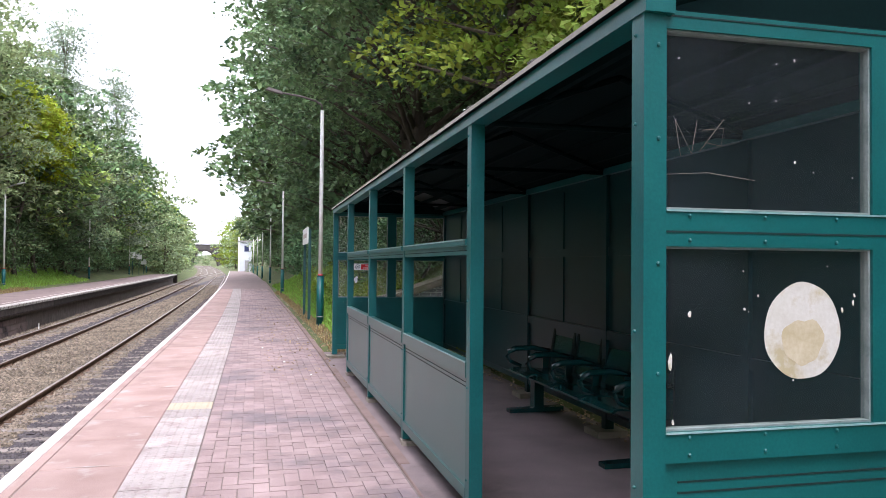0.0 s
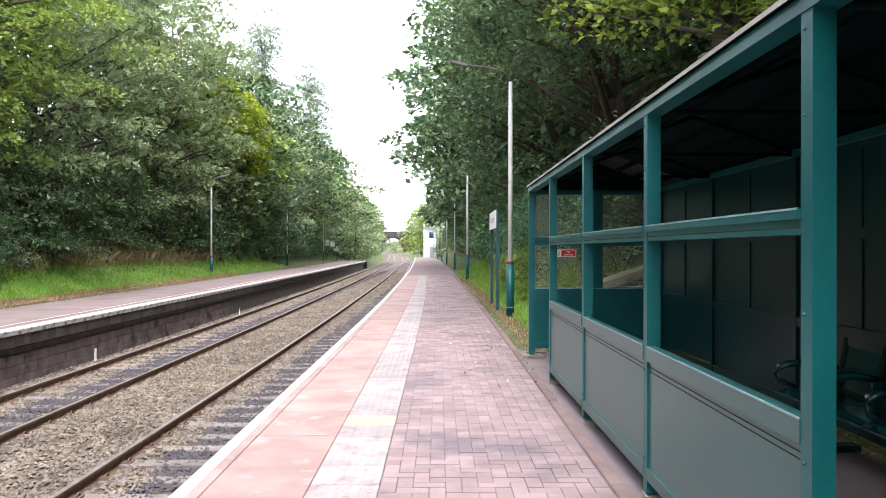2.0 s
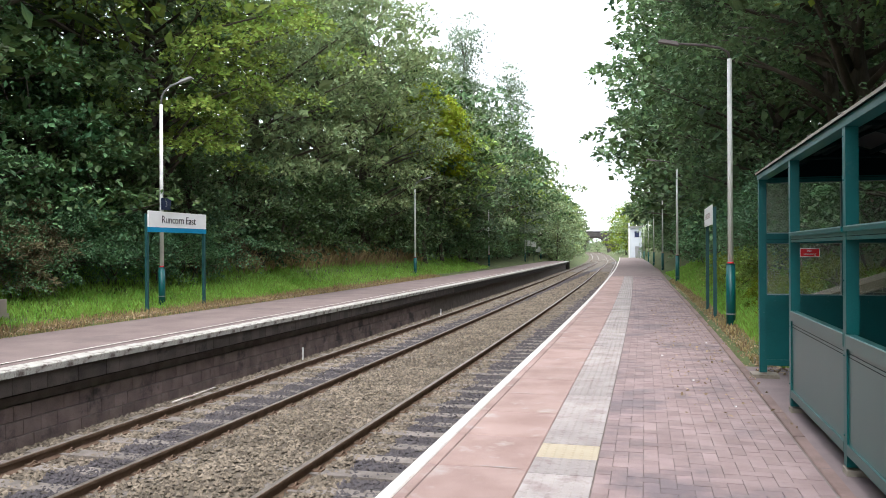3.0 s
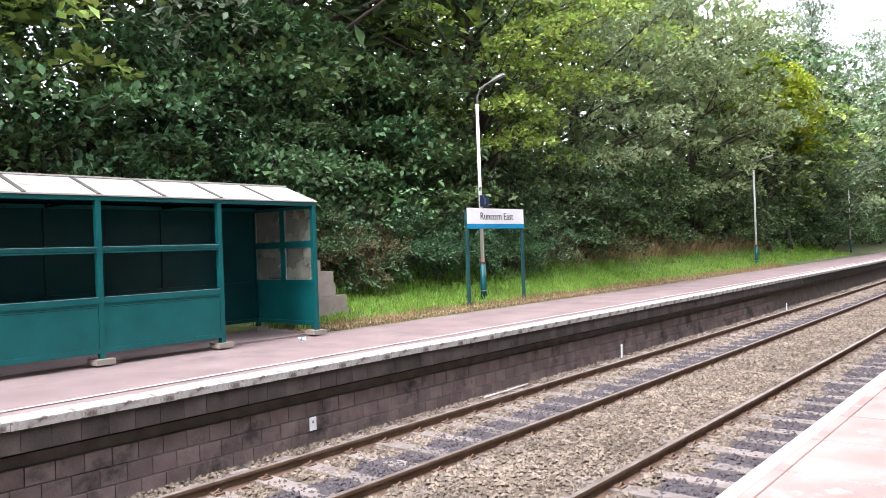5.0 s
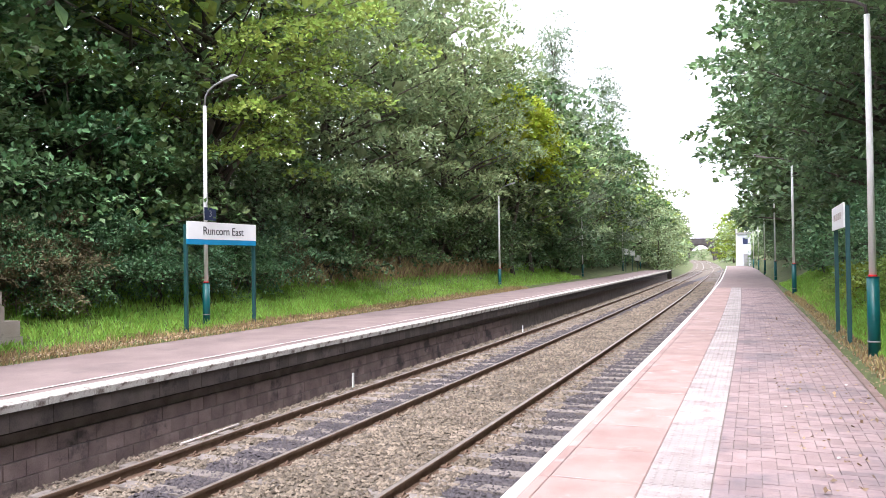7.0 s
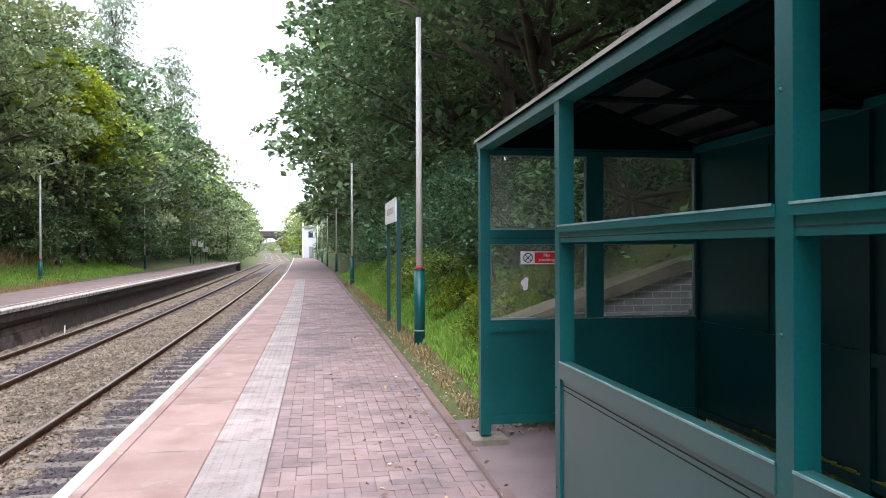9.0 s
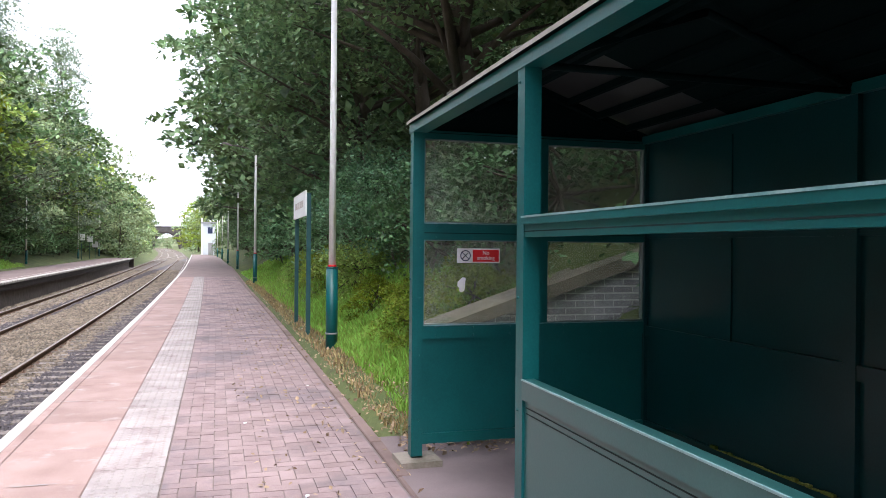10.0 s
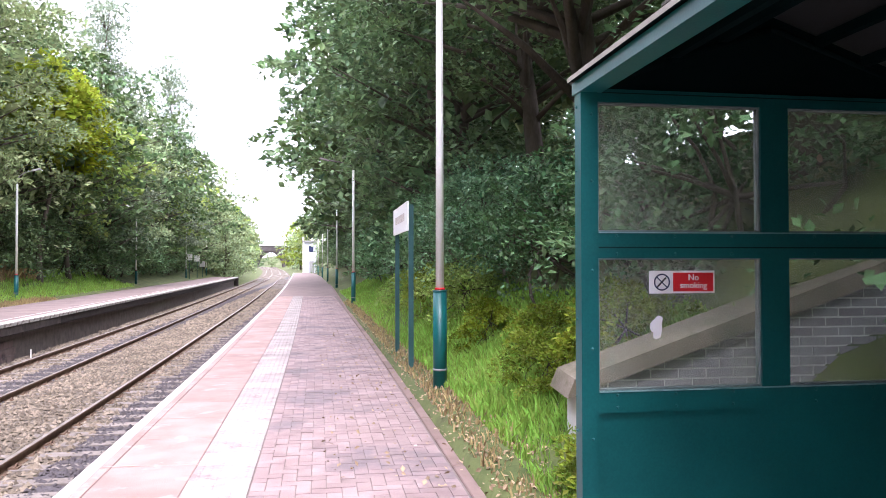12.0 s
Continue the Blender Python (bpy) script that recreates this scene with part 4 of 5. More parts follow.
# ---- stair wall behind the near shelter, stepped wall behind the far one ----
WY = 13.9
sw = thing("stair_wall", "grey brick stair wall with sloping concrete coping on the bank", "wall", kind="structure")
def cope_z(x):
    return 0.63 + 0.325 * (x - 2.62)
bm = bmesh.new()
poly = [(2.72, -0.3), (9.0, -0.3), (9.0, cope_z(9.0) - 0.02), (2.72, cope_z(2.72) - 0.02)]
a_ = [bm.verts.new((x, WY + 0.02, z)) for x, z in poly]
b_ = [bm.verts.new((x, WY + 0.3, z)) for x, z in poly]
bm.faces.new(a_)
bm.faces.new(b_[::-1])
for i in range(4):
    bm.faces.new((a_[i], b_[i], b_[(i + 1) % 4], a_[(i + 1) % 4]))
part("core", to_mesh("core", bm, M["pale_mortar"]), sw)
bm = bmesh.new()
poly = [(2.6, cope_z(2.6) - 0.08), (9.1, cope_z(9.1) - 0.08), (9.1, cope_z(9.1) + 0.06), (5.8, cope_z(5.8) + 0.075), (2.66, cope_z(2.6) + 0.06)]
a_ = [bm.verts.new((x, WY - 0.06, z)) for x, z in poly]
b_ = [bm.verts.new((x, WY + 0.36, z + 0.03)) for x, z in poly]
bm.faces.new(a_)
bm.faces.new(b_[::-1])
for i in range(5):
    bm.faces.new((a_[i], b_[i], b_[(i + 1) % 5], a_[(i + 1) % 5]))
part("coping", to_mesh("coping", bm, M["coping_stone"], 0.02), sw, "sloping concrete coping")

st = thing("stepped_wall", "stepped grey concrete block wall beside the far shelter", "wall", kind="structure")
for k, (y1, z0, z1) in enumerate(((14.35, 0.0, 0.3), (14.3, 0.3, 0.58), (14.0, 0.58, 0.85), (13.95, 0.85, 1.1), (13.6, 1.1, 1.35), (13.45, 1.35, 1.5))):
    boxes("concrete_block", M["concrete"], st, (-11.75, 12.95, z0 + 0.004, -11.4, y1, z1), bevel=0.015)

# ---- bridge and small white building in the distance ----
br = thing("road_bridge", "dark brick arch road bridge over the line", "bridge", pose(-18.6, 300, 0), kind="structure")
bm = bmesh.new()
arc = [(4.7 * math.cos(a), -0.3 + 6.3 * math.sin(a)) for a in [math.pi * i / 20 for i in range(21)]]
poly = [(60, -0.3), (60, 8.2), (-60, 8.2), (-60, -0.3)] + [p for p in arc[::-1]]
fr = [bm.verts.new((x, 0, z)) for x, z in poly]
bk = [bm.verts.new((x, 8, z)) for x, z in poly]
bm.faces.new(fr)
bm.faces.new(bk[::-1])
for i in range(len(poly)):
    j = (i + 1) % len(poly)
    bm.faces.new((fr[i], bk[i], bk[j], fr[j]))
bmesh.ops.recalc_face_normals(bm, faces=bm.faces)
part("arch_wall", to_mesh("arch_wall", bm, M["bridge"]), br)
boxes("parapet_band", M["bridge"], br, (-60, -0.3, 6.5, 60, 0.0, 6.95), (-60, -0.25, 8.2, 60, 0.3, 8.55), bevel=0)
bm = bmesh.new()
for (xa, za), (xb, zb) in zip(arc, arc[1:]):
    k = 1.09
    q = [bm.verts.new(c) for c in ((xa, -0.12, za), (xb, -0.12, zb), (xb * k, -0.12, -0.3 + (zb + 0.3) * k), (xa * k, -0.12, -0.3 + (za + 0.3) * k))]
    bm.faces.new(q)
part("arch_ring", to_mesh("arch_ring", bm, M["shaded_soot"]), br)

hut = thing("signal_building", "small white rendered lineside building at the platform end", "building", pose(-2.3, 142, 0))
boxes("wall", M["whitewall"], hut, (0, 0, -0.2, 2.2, 4, 5.3), bevel=0)
boxes("roof", M["lamp"], hut, (-0.2, -0.25, 5.3, 2.5, 4.2, 5.6), bevel=0.02)
boxes("window", M["navy"], hut, (0.9, -0.02, 3.6, 1.7, 0.0, 4.7), bevel=0)
boxes("corner_pipe", M["pole"], hut, (-0.16, -0.2, -0.2, 0.08, 0.0, 6.2), bevel=0.02)
boxes("door", M["lamp"], hut, (1.0, -0.03, 0.0, 1.8, 0.0, 2.0), bevel=0)

# ---- small things ----
def marker(x, y, z, w, h, label):
    mk = thing("white_marker", label, "marker", pose(x, y, z))
    boxes("plate", M["sign"], mk, (0, -w / 2, 0, 0.02, w / 2, h), bevel=0.004)
    if w > 0.1:
        boxes("lettering_bar", M["lamp"], mk, (0.021, -0.02, h * 0.55, 0.023, 0.012, h * 0.75), bevel=0)
    return mk


marker(-7.475, 10.0, -0.96, 0.11, 0.18, "small white plate fixed low on the platform wall")
marker(-7.3, 18.9, -1.12, 0.07, 0.3, "thin white peg in the ballast")
marker(-7.3, 31.5, -1.12, 0.07, 0.25, "thin white peg in the ballast")
pp = thing("plastic_pipe", "thin pale pipe lying on the ballast", "pipe", pose(-7.2, 14.2, -1.1))
tubes("pipe", M["line"], pp, ([(0, -0.6, 0), (0.03, 0, 0.01), (-0.05, 0.8, 0.0)], 0.02), sides=8)
cn = thing("crushed_can", "crushed blue and white drinks can on the asphalt", "litter", pose(-9.55, 11.55, 0.035, 0, 90, 30))
tubes("can", M["sign"], cn, ([(0, 0, -0.06), (0.01, 0, 0), (0, 0.01, 0.06)], [0.032, 0.022, 0.033]), sides=10)
tubes("band", M["blue"], cn, ([(0.008, 0, -0.02), (0.01, 0, 0.01)], 0.026), sides=10)
for x, y, k in ((2.42, 12.9, 1), (1.2, 11.2, 0.25), (1.5, 9.8, 0.2), (0.9, 13.2, 0.22), (1.6, 14.8, 0.2)):
    blob_plate("paper_scrap", M["sign"], 0.06 * k, 0.045 * k, int(x * 100), "crumpled white paper scrap on the ground", "litter", pose(x, y, 0.012 + (0.05 if x > 2 else 0), 90 if k < 1 else 60, 0, 20), 0.008, 9, 0.25)
fm = thing("foam_scrap", "torn yellow foam scrap in the shelter corner", "litter", pose(3.7, 11.66, 0.0))
bm = bmesh.new()
bmesh.ops.create_icosphere(bm, subdivisions=2, radius=0.085)
for v in bm.verts:
    v.co *= 1 + 0.5 * noise.noise(v.co * 18)
    v.co.z = (v.co.z + 0.08) * 0.8
part("foam", to_mesh("foam", bm, M["foam"]), fm)


# ---- plants ----
def leaves(points, out, size, seed, droop=0.18, aspect=0.55, fold=0.25):
    """Folded leaf blades: one diamond of two triangles at each point, leaning outwards and down."""
    r = np.random.default_rng(seed)
    n = len(points)
    d = out + r.normal(0, 0.65, (n, 3))
    d[:, 2] -= droop
    d /= np.linalg.norm(d, axis=1)[:, None] + 1e-6
    up = np.array([0, 0, 1.0]) + r.normal(0, 0.33, (n, 3)) + 0.3 * out
    side = np.cross(d, up)
    side /= np.linalg.norm(side, axis=1)[:, None] + 1e-6
    nor = np.cross(side, d)
    s = (size * r.uniform(0.6, 1.3, n))[:, None]
    v = np.empty((n, 4, 3))
    v[:, 0] = points
    v[:, 1] = points + d * s * 0.5 + side * s * aspect * 0.5 + nor * s * fold * 0.35
    v[:, 2] = points + d * s
    v[:, 3] = points + d * s * 0.5 - side * s * aspect * 0.5 + nor * s * fold * 0.35
    base = (np.arange(n) * 4)[:, None]
    f = np.stack([base + np.array([0, 1, 2]), base + np.array([0, 2, 3])], 1).reshape(-1, 3)
    return v.reshape(-1, 3), f


def crown_points(seed, n_clump, per, h0, h1, rad, clump, shape, flat=0.55):
    """Leaf places on many flattened clumps that fill an uneven crown; also the clump centres."""
    r = np.random.default_rng(seed)
    pts, outs, cs = [], [], []
    for k in range(n_clump):
        u = (k + r.uniform(0, 1)) / n_clump
        z = h0 + (h1 - h0) * u
        w = rad * shape(u)
        a = r.uniform(0, math.tau)
        q = w * math.sqrt(r.uniform(0.12, 1.0)) * (1 + 0.18 * math.sin(3 * a + seed))
        c = np.array([q * math.cos(a), q * math.sin(a), z + r.uniform(-0.4, 0.4)])
        cr = clump * r.uniform(0.6, 1.35)
        m = int(per * r.uniform(0.7, 1.3))
        g = r.normal(0, 1, (m, 3))
        g /= np.linalg.norm(g, axis=1)[:, None]
        g[:, 2] = np.where(g[:, 2] < -0.25, -g[:, 2] * 0.6, g[:, 2])
        rr = r.uniform(0.45, 1.0, m) ** 0.5
        p = c + g * rr[:, None] * np.array([cr, cr, cr * flat])
        p[:, 2] -= 0.25 * np.hypot(p[:, 0] - c[0], p[:, 1] - c[1]) ** 2 / cr
        pts.append(p)
        away = np.array([math.cos(a), math.sin(a), 0.25])
        outs.append(g * 0.6 + away * 0.5)
        cs.append(c)
    return np.vstack(pts), np.vstack(outs), cs


def limb_mesh(cs, h_trunk, r0, seed, every=3, stems=1):
    """Tapered trunk with limbs that reach the clumps."""
    r = random.Random(seed)
    bm = bmesh.new()
    for s in range(stems):
        ox, oy = (0, 0) if stems == 1 else (r.uniform(-0.5, 0.5), r.uniform(-0.5, 0.5))
        n = 7
        tr = [(ox + 0.25 * math.sin(i * 0.9 + seed + s), oy + 0.2 * math.cos(i * 1.1 + seed), -0.6 + (h_trunk + 0.6) * i / n) for i in range(n + 1)]
        tube(bm, tr, [r0 * (1 - 0.85 * i / n) for i in range(n + 1)], 8)
    for c in cs[::every]:
        z = max(0.6, min(h_trunk * 0.9, c[2] - 0.35 * math.hypot(c[0], c[1]) - 0.3))
        mid = (c[0] * 0.45, c[1] * 0.45, z + 0.55 * (c[2] - z))
        k = max(0.2, 1 - z / h_trunk)
        tube(bm, [(0, 0, z), mid, tuple(c)], [r0 * 0.4 * k + 0.015, r0 * 0.25 * k + 0.012, 0.01], 4)
    return to_mesh("trunk", bm, M["bark"])


ROUND = lambda u: 0.45 + 0.75 * math.sin(math.pi * min(1, u * 0.92 + 0.06)) ** 0.8 if u < 0.97 else 0.3
TALL = lambda u: max(0.12, 1.0 - 0.8 * u ** 1.6)
BUSH = lambda u: max(0.25, math.sqrt(max(0.02, 1 - u * u)))
KINDS = {
    # name: material, clumps, leaves a clump, low, top, radius, clump size, leaf size, aspect, trunk top, trunk radius, shape
    "ash": ("leaf_a", 145, 108, 1.2, 14.5, 4.4, 1.02, 0.23, 0.5, 12.5, 0.24, ROUND),
    "maple": ("leaf_b", 145, 108, 0.8, 13.0, 4.5, 1.0, 0.23, 0.75, 11, 0.26, ROUND),
    "lime": ("leaf_e", 160, 110, 2.0, 12.0, 4.0, 0.95, 0.24, 0.8, 10, 0.24, ROUND),
    "birch": ("leaf_d", 120, 72, 2.5, 17.0, 3.0, 1.0, 0.22, 0.5, 16, 0.16, TALL),
    "gold": ("leaf_c", 60, 90, 6.0, 10.4, 1.9, 0.8, 0.24, 0.7, 8, 0.16, ROUND),
    "far_ash": ("leaf_a", 95, 54, 0.6, 14.5, 4.5, 1.2, 0.36, 0.55, 12.5, 0.24, ROUND),
    "far_maple": ("leaf_b", 95, 54, 0.6, 13.0, 4.7, 1.2, 0.35, 0.75, 11, 0.26, ROUND),
    "far_lime": ("leaf_e", 90, 56, 1.0, 12.0, 4.2, 1.25, 0.4, 0.8, 10, 0.24, ROUND),
    "distant_ash": ("leaf_a", 55, 42, 0.6, 14.5, 4.5, 1.6, 0.6, 0.6, 12.5, 0.24, ROUND),
    "distant_maple": ("leaf_b", 55, 42, 0.6, 13.0, 4.7, 1.6, 0.6, 0.75, 11, 0.26, ROUND),
    "distant_lime": ("leaf_e", 55, 42, 1.0, 12.0, 4.2, 1.5, 0.6, 0.8, 10, 0.24, ROUND),
    "back_shrub": ("ivy", 30, 50, 0.1, 2.4, 1.6, 0.6, 0.18, 0.7, 1.6, 0.04, BUSH),
    "hazel": ("leaf_b", 48, 64, 0.2, 4.2, 2.2, 0.75, 0.19, 0.75, 3.2, 0.07, BUSH),
    "shrub": ("ivy", 52, 100, 0.1, 2.0, 1.4, 0.48, 0.085, 0.7, 1.6, 0.04, BUSH),
    "laurel": ("ivy", 60, 95, 0.2, 4.2, 2.2, 0.68, 0.15, 0.65, 3.2, 0.07, BUSH),
    "bramble": ("bramble", 40, 120, 0.0, 1.7, 1.3, 0.45, 0.16, 0.22, 1.3, 0.025, BUSH),
    "briar": ("leaf_e", 36, 130, 0.0, 1.1, 1.1, 0.4, 0.11, 0.6, 0.8, 0.02, BUSH),
    "near_maple": ("leaf_b", 190, 140, 3.4, 13.0, 4.6, 0.9, 0.15, 0.75, 11, 0.28, ROUND),
    "near_lime": ("leaf_e", 210, 140, 2.6, 11.5, 4.4, 0.8, 0.14, 0.85, 10, 0.26, ROUND),
}
MADE = {}


def plant_meshes(kind, seed):
    if (kind, seed) not in MADE:
        mt, nc, per, h0, h1, rad, cl, ls, asp, ht, tr, shape = KINDS[kind]
        p, o, cs = crown_points(seed * 13 + len(kind), nc, per, h0, h1, rad, cl, shape, 0.36 if ht > 5 else 0.55)
        v, f = leaves(p, o, ls, seed, aspect=asp)
        if ht > 5 and kind != "birch":
            # oversized leaves added inside, mostly unseen, to block light through the crown
            r = np.random.default_rng(seed + 70)
            n = 420
            u = r.uniform(0.06, 0.9, n)
            a = r.uniform(0, math.tau, n)
            q = rad * np.array([shape(k) for k in u]) * np.sqrt(r.uniform(0, 1, n)) * 0.62
            inner = np.stack([q * np.cos(a), q * np.sin(a), h0 + (h1 - h0) * u], 1)
            v2, f2 = leaves(inner, np.stack([np.cos(a), np.sin(a), 0.2 + 0 * a], 1), 0.7 if nc < 180 else 0.5, seed + 71, aspect=0.6)
            f = np.vstack([f, f2 + len(v)])
            v = np.vstack([v, v2])
        MADE[(kind, seed)] = (fast_mesh("crown", v, f, [M[mt]]), limb_mesh(cs, ht, tr, seed, 3 if nc > 80 else 4, 1 if ht > 5 else 3))
    return MADE[(kind, seed)]


def plant(kind, x, y, size, turn, seed, label, category, group, z=None):
    if kind in ("ash", "maple", "lime"):
        if y > 105 or y < -3 or (x > 9.5 and y > 24):
            kind = "distant_" + kind
        elif y > 44 or y < 3 or x < -19.5 or x > 9.5:
            kind = "far_" + kind
    crown, trunk = plant_meshes(kind, seed)
    name = "tree" if category == "tree" else "shrub"
    zz = ground_z(x, y) if z is None else z
    t = thing(name, label, category, Matrix.Translation((x, y, zz)) @ Matrix.Rotation(radians(turn), 4, "Z") @ Matrix.Diagonal((size, size, size, 1)), group)
    part("trunk", trunk, t)
    part("crown", crown, t)
    return t


LABEL = {"near_maple": "broad dark green leafy tree above the platform", "bramble": "tangled brown bramble and dry stems on the bank", "ash": "tall leafy mid-green tree on the cutting side", "maple": "broad dark green leafy tree on the cutting side", "lime": "bright green leafy tree on the cutting side", "birch": "tall slender grey-green birch with drooping twigs", "gold": "young tree with yellow-green leaves", "hazel": "dense dark green bush at the foot of the bank", "back_shrub": "ivy-covered evergreen shrub on the bank", "shrub": "ivy-covered evergreen shrub on the bank", "briar": "low bright green weeds on the verge", "near_lime": "large bright green tree overhanging the shelter"}
rr = random.Random(5)
# west side
y = -14.0
k = 0
while y < 285:
    tall = float(np.interp(y, [0, 20, 28, 60, 100, 150, 280], [1.08, 1.08, 0.98, 1.0, 1.02, 0.8, 0.8]))
    kd = ("maple", "ash", "ash", "maple", "lime")[k % 5]
    if 26 < y < 50:
        kd = "ash"
    if 7 < y < 14:
        kd = "birch"
    elif 14 <= y < 25:
        kd = "maple"
    x = float(np.interp(y, [20, 26, 60, 100, 112, 290], [-16.4, -15.6, -14.6, -14.0, -12.6, -12.8])) + rr.uniform(-0.8, 0.8) + float(drift(y))
    plant(kd, x, y, tall * rr.uniform(0.9, 1.1), rr.uniform(0, 360), 1 + k % 2, LABEL[kd], "tree", "trees on the west bank")
    if y > -6 and (y < 50 or k % 2) and y < 130:
        kd2 = ("ash", "maple", "ash")[k % 3] if y > 26 else "maple" if y > 15 else "birch"
        plant(kd2, x - 5.5 + rr.uniform(-1, 1), y + 2.5, tall * rr.uniform(1.05, 1.25) * (1.08 if y < 22 else 0.8), rr.uniform(0, 360), 1 + (k + 1) % 2, LABEL[kd2], "tree", "trees on the west bank")
    y += rr.uniform(4.6, 5.8) if y < 70 else rr.uniform(6.5, 8.5) if y < 150 else rr.uniform(10, 14)
    k += 1
for x, y, s in ((-13.8, 63, 1.16), (-14.6, 67, 1.12), (-14.0, 86, 1.26), (-14.6, 90, 1.2), (-21, 8, 0.95), (-20.5, 13, 1.0)):
    plant("birch", x, y, s, y * 7, 1, LABEL["birch"], "tree", "birches on the west bank")
for x, y, s in ((-12.7, 50, 1.1), (-12.9, 55, 1.05)):
    plant("gold", x + float(drift(y)), y, s, y * 5, 1, LABEL["gold"], "tree", "young trees on the west bank")
for x, y, s in ((-9.6, 112, 0.62), (-9.9, 119, 0.66), (-9.7, 127, 0.6), (-9.9, 138, 0.6)):
    plant("ash", x + float(drift(y)), y, s, y * 11, 1 + int(y) % 2, "young bright green tree close beside the line", "tree", "young trees beside the line")
plant("near_lime", -14.6, 23.4, 1.1, 40, 1, "bright green leafy tree leaning over the lamp post", "tree", "trees on the west bank")
for x, y, s in ((-15.0, 12.2, 1.15), (-14.7, 15.6, 1.0), (-15.4, 14.4, 1.35), (-15.2, 17.6, 1.25), (-14.9, 19.2, 0.95), (-15.6, 9.4, 1.3), (-16.0, 6.6, 1.4), (-18.5, 10, 1.0), (-18.8, 15, 1.1), (-18.0, 19.5, 1.2)):
    plant("laurel", x, y, s, y * 61 % 360, 1 + int(y) % 2, "dense broad-leaved thicket on the bank", "bush", "thicket on the west bank")
for i in range(42):
    y = -4 + i * 2.6 + rr.uniform(-0.6, 0.6)
    if 12.6 < y < 14.6:
        continue
    x = (-13.5 if y > 58 else -14.1 if y > 23 else -14.5 if y > 13 else -15.2) + rr.uniform(-0.4, 0.4) + float(drift(y))
    plant("hazel", x, y, rr.uniform(0.75, 1.1), rr.uniform(0, 360), 1 + i % 2, LABEL["hazel"], "bush", "bushes at the foot of the west bank")
for x, y, s in ((-12.9, 15.4, 0.85), (-13.3, 16.8, 0.85), (-13.6, 26, 0.6), (-13.7, 30, 0.6)):
    plant("bramble", x, y, s, y * 53 % 360, 1, LABEL["bramble"], "bush", "brambles on the west bank")
for i in range(9):
    y = 15.0 + i * 1.05
    plant("shrub", -13.15 + rr.uniform(-0.2, 0.2), y, rr.uniform(0.7, 0.95), rr.uniform(0, 360), 1 + i % 2, LABEL["shrub"], "bush", "shrubs on the west bank")
for x, y, s in ((-13.0, 22.8, 0.75), (-13.3, 25.0, 0.9), (-13.4, 20.4, 0.8), (-13.5, 28.0, 0.8), (-13.2, 17.9, 0.8)):
    plant("shrub", x, y, s, y * 71 % 360, 1, LABEL["shrub"], "bush", "shrubs on the west bank")
for i in range(17):
    for x, lo in ((-13.6, 57), (5.8, 46)):
        y = lo + 3.2 * i
        plant("back_shrub", x + rr.uniform(-0.4, 0.4) + float(drift(y)), y, rr.uniform(0.9, 1.35), rr.uniform(0, 360), 1 + i % 2, "dense green shrub on the cutting side", "bush", "shrubs along the cutting")
# east side
for x, y, s, kd in ((8.4, -3, 0.9, "maple"), (6.9, 7.4, 0.85, "near_lime"), (7.6, 1.5, 0.9, "maple"), (7.5, 11.2, 1.0, "near_lime"), (6.3, 15.9, 1.12, "near_maple"), (5.3, 21.2, 1.1, "near_maple"), (6.4, 28.5, 1.05, "near_maple"), (5.6, 34, 1.0, "maple"), (5.6, 40, 1.1, "maple"), (5.8, 46, 1.3, "maple"), (6.0, 53, 1.42, "maple"), (5.6, 60, 1.48, "maple"), (5.6, 68, 1.48, "maple"), (5.5, 77, 1.42, "maple"), (5.6, 87, 1.32, "maple"), (5.2, 98, 1.2, "maple"), (5.0, 109, 0.95, "maple"), (4.2, 120, 0.9, "maple"), (3.6, 132, 0.85, "ash"), (3.0, 150, 0.8, "maple"), (-2.4, 186, 0.95, "lime"), (-1.0, 178, 0.8, "ash"), (-4.9, 214, 1.0, "ash"), (-8.0, 250, 0.95, "lime"), (-30, 330, 0.55, "lime"), (-25, 336, 0.6, "maple"), (-20, 333, 0.6, "ash"), (-15, 335, 0.6, "maple"), (-10, 330, 0.7, "lime"), (6, 230, 1.1, "maple"),
                    # The first four stand unseen behind the camera, added to darken pane reflections.
                    (7, -11, 1.0, "ash"), (7.5, -19, 1.0, "maple"), (7, -28, 1.0, "ash"), (-13.5, -24, 1.0, "maple"), (14, 0, 1.2, "maple"), (14.5, 8, 1.25, "ash"), (14, 15, 1.25, "maple"), (9.3, 18.8, 1.0, "maple"), (13, 22, 1.3, "ash"), (12.5, 30, 1.3, "maple"), (12, 38, 1.35, "ash"), (11.5, 47, 1.3, "maple"), (11, 57, 1.3, "ash"), (10.5, 70, 1.3, "maple")):
    plant(kd, x, y, s, y * 37 % 360, 1 + int(y) % 2 if kd != "near_lime" else 1, LABEL[kd], "tree", "trees on the east bank")
for i in range(22):
    y = 14.9 + i * 1.4
    x = 4.55 + rr.uniform(-0.45, 0.5) + float(drift(y))
    plant("shrub" if y < 30 else "back_shrub", x, y, rr.uniform(0.8, 1.15), rr.uniform(0, 360), 1 + i % 2, "ivy-covered evergreen shrub on the bank", "bush", "ivy shrubs on the east bank")
for i in range(15):
    y = 44 + 4.2 * i
    plant("hazel", 5.3 + rr.uniform(-0.3, 0.5) + float(drift(y)), y, rr.uniform(0.8, 1.15), rr.uniform(0, 360), 1 + i % 2, LABEL["hazel"], "bush", "bushes on the east bank")
plant("hazel", 0.5, 128, 0.62, 40, 1, "dark bush beside the white building", "bush", "bushes on the east bank")
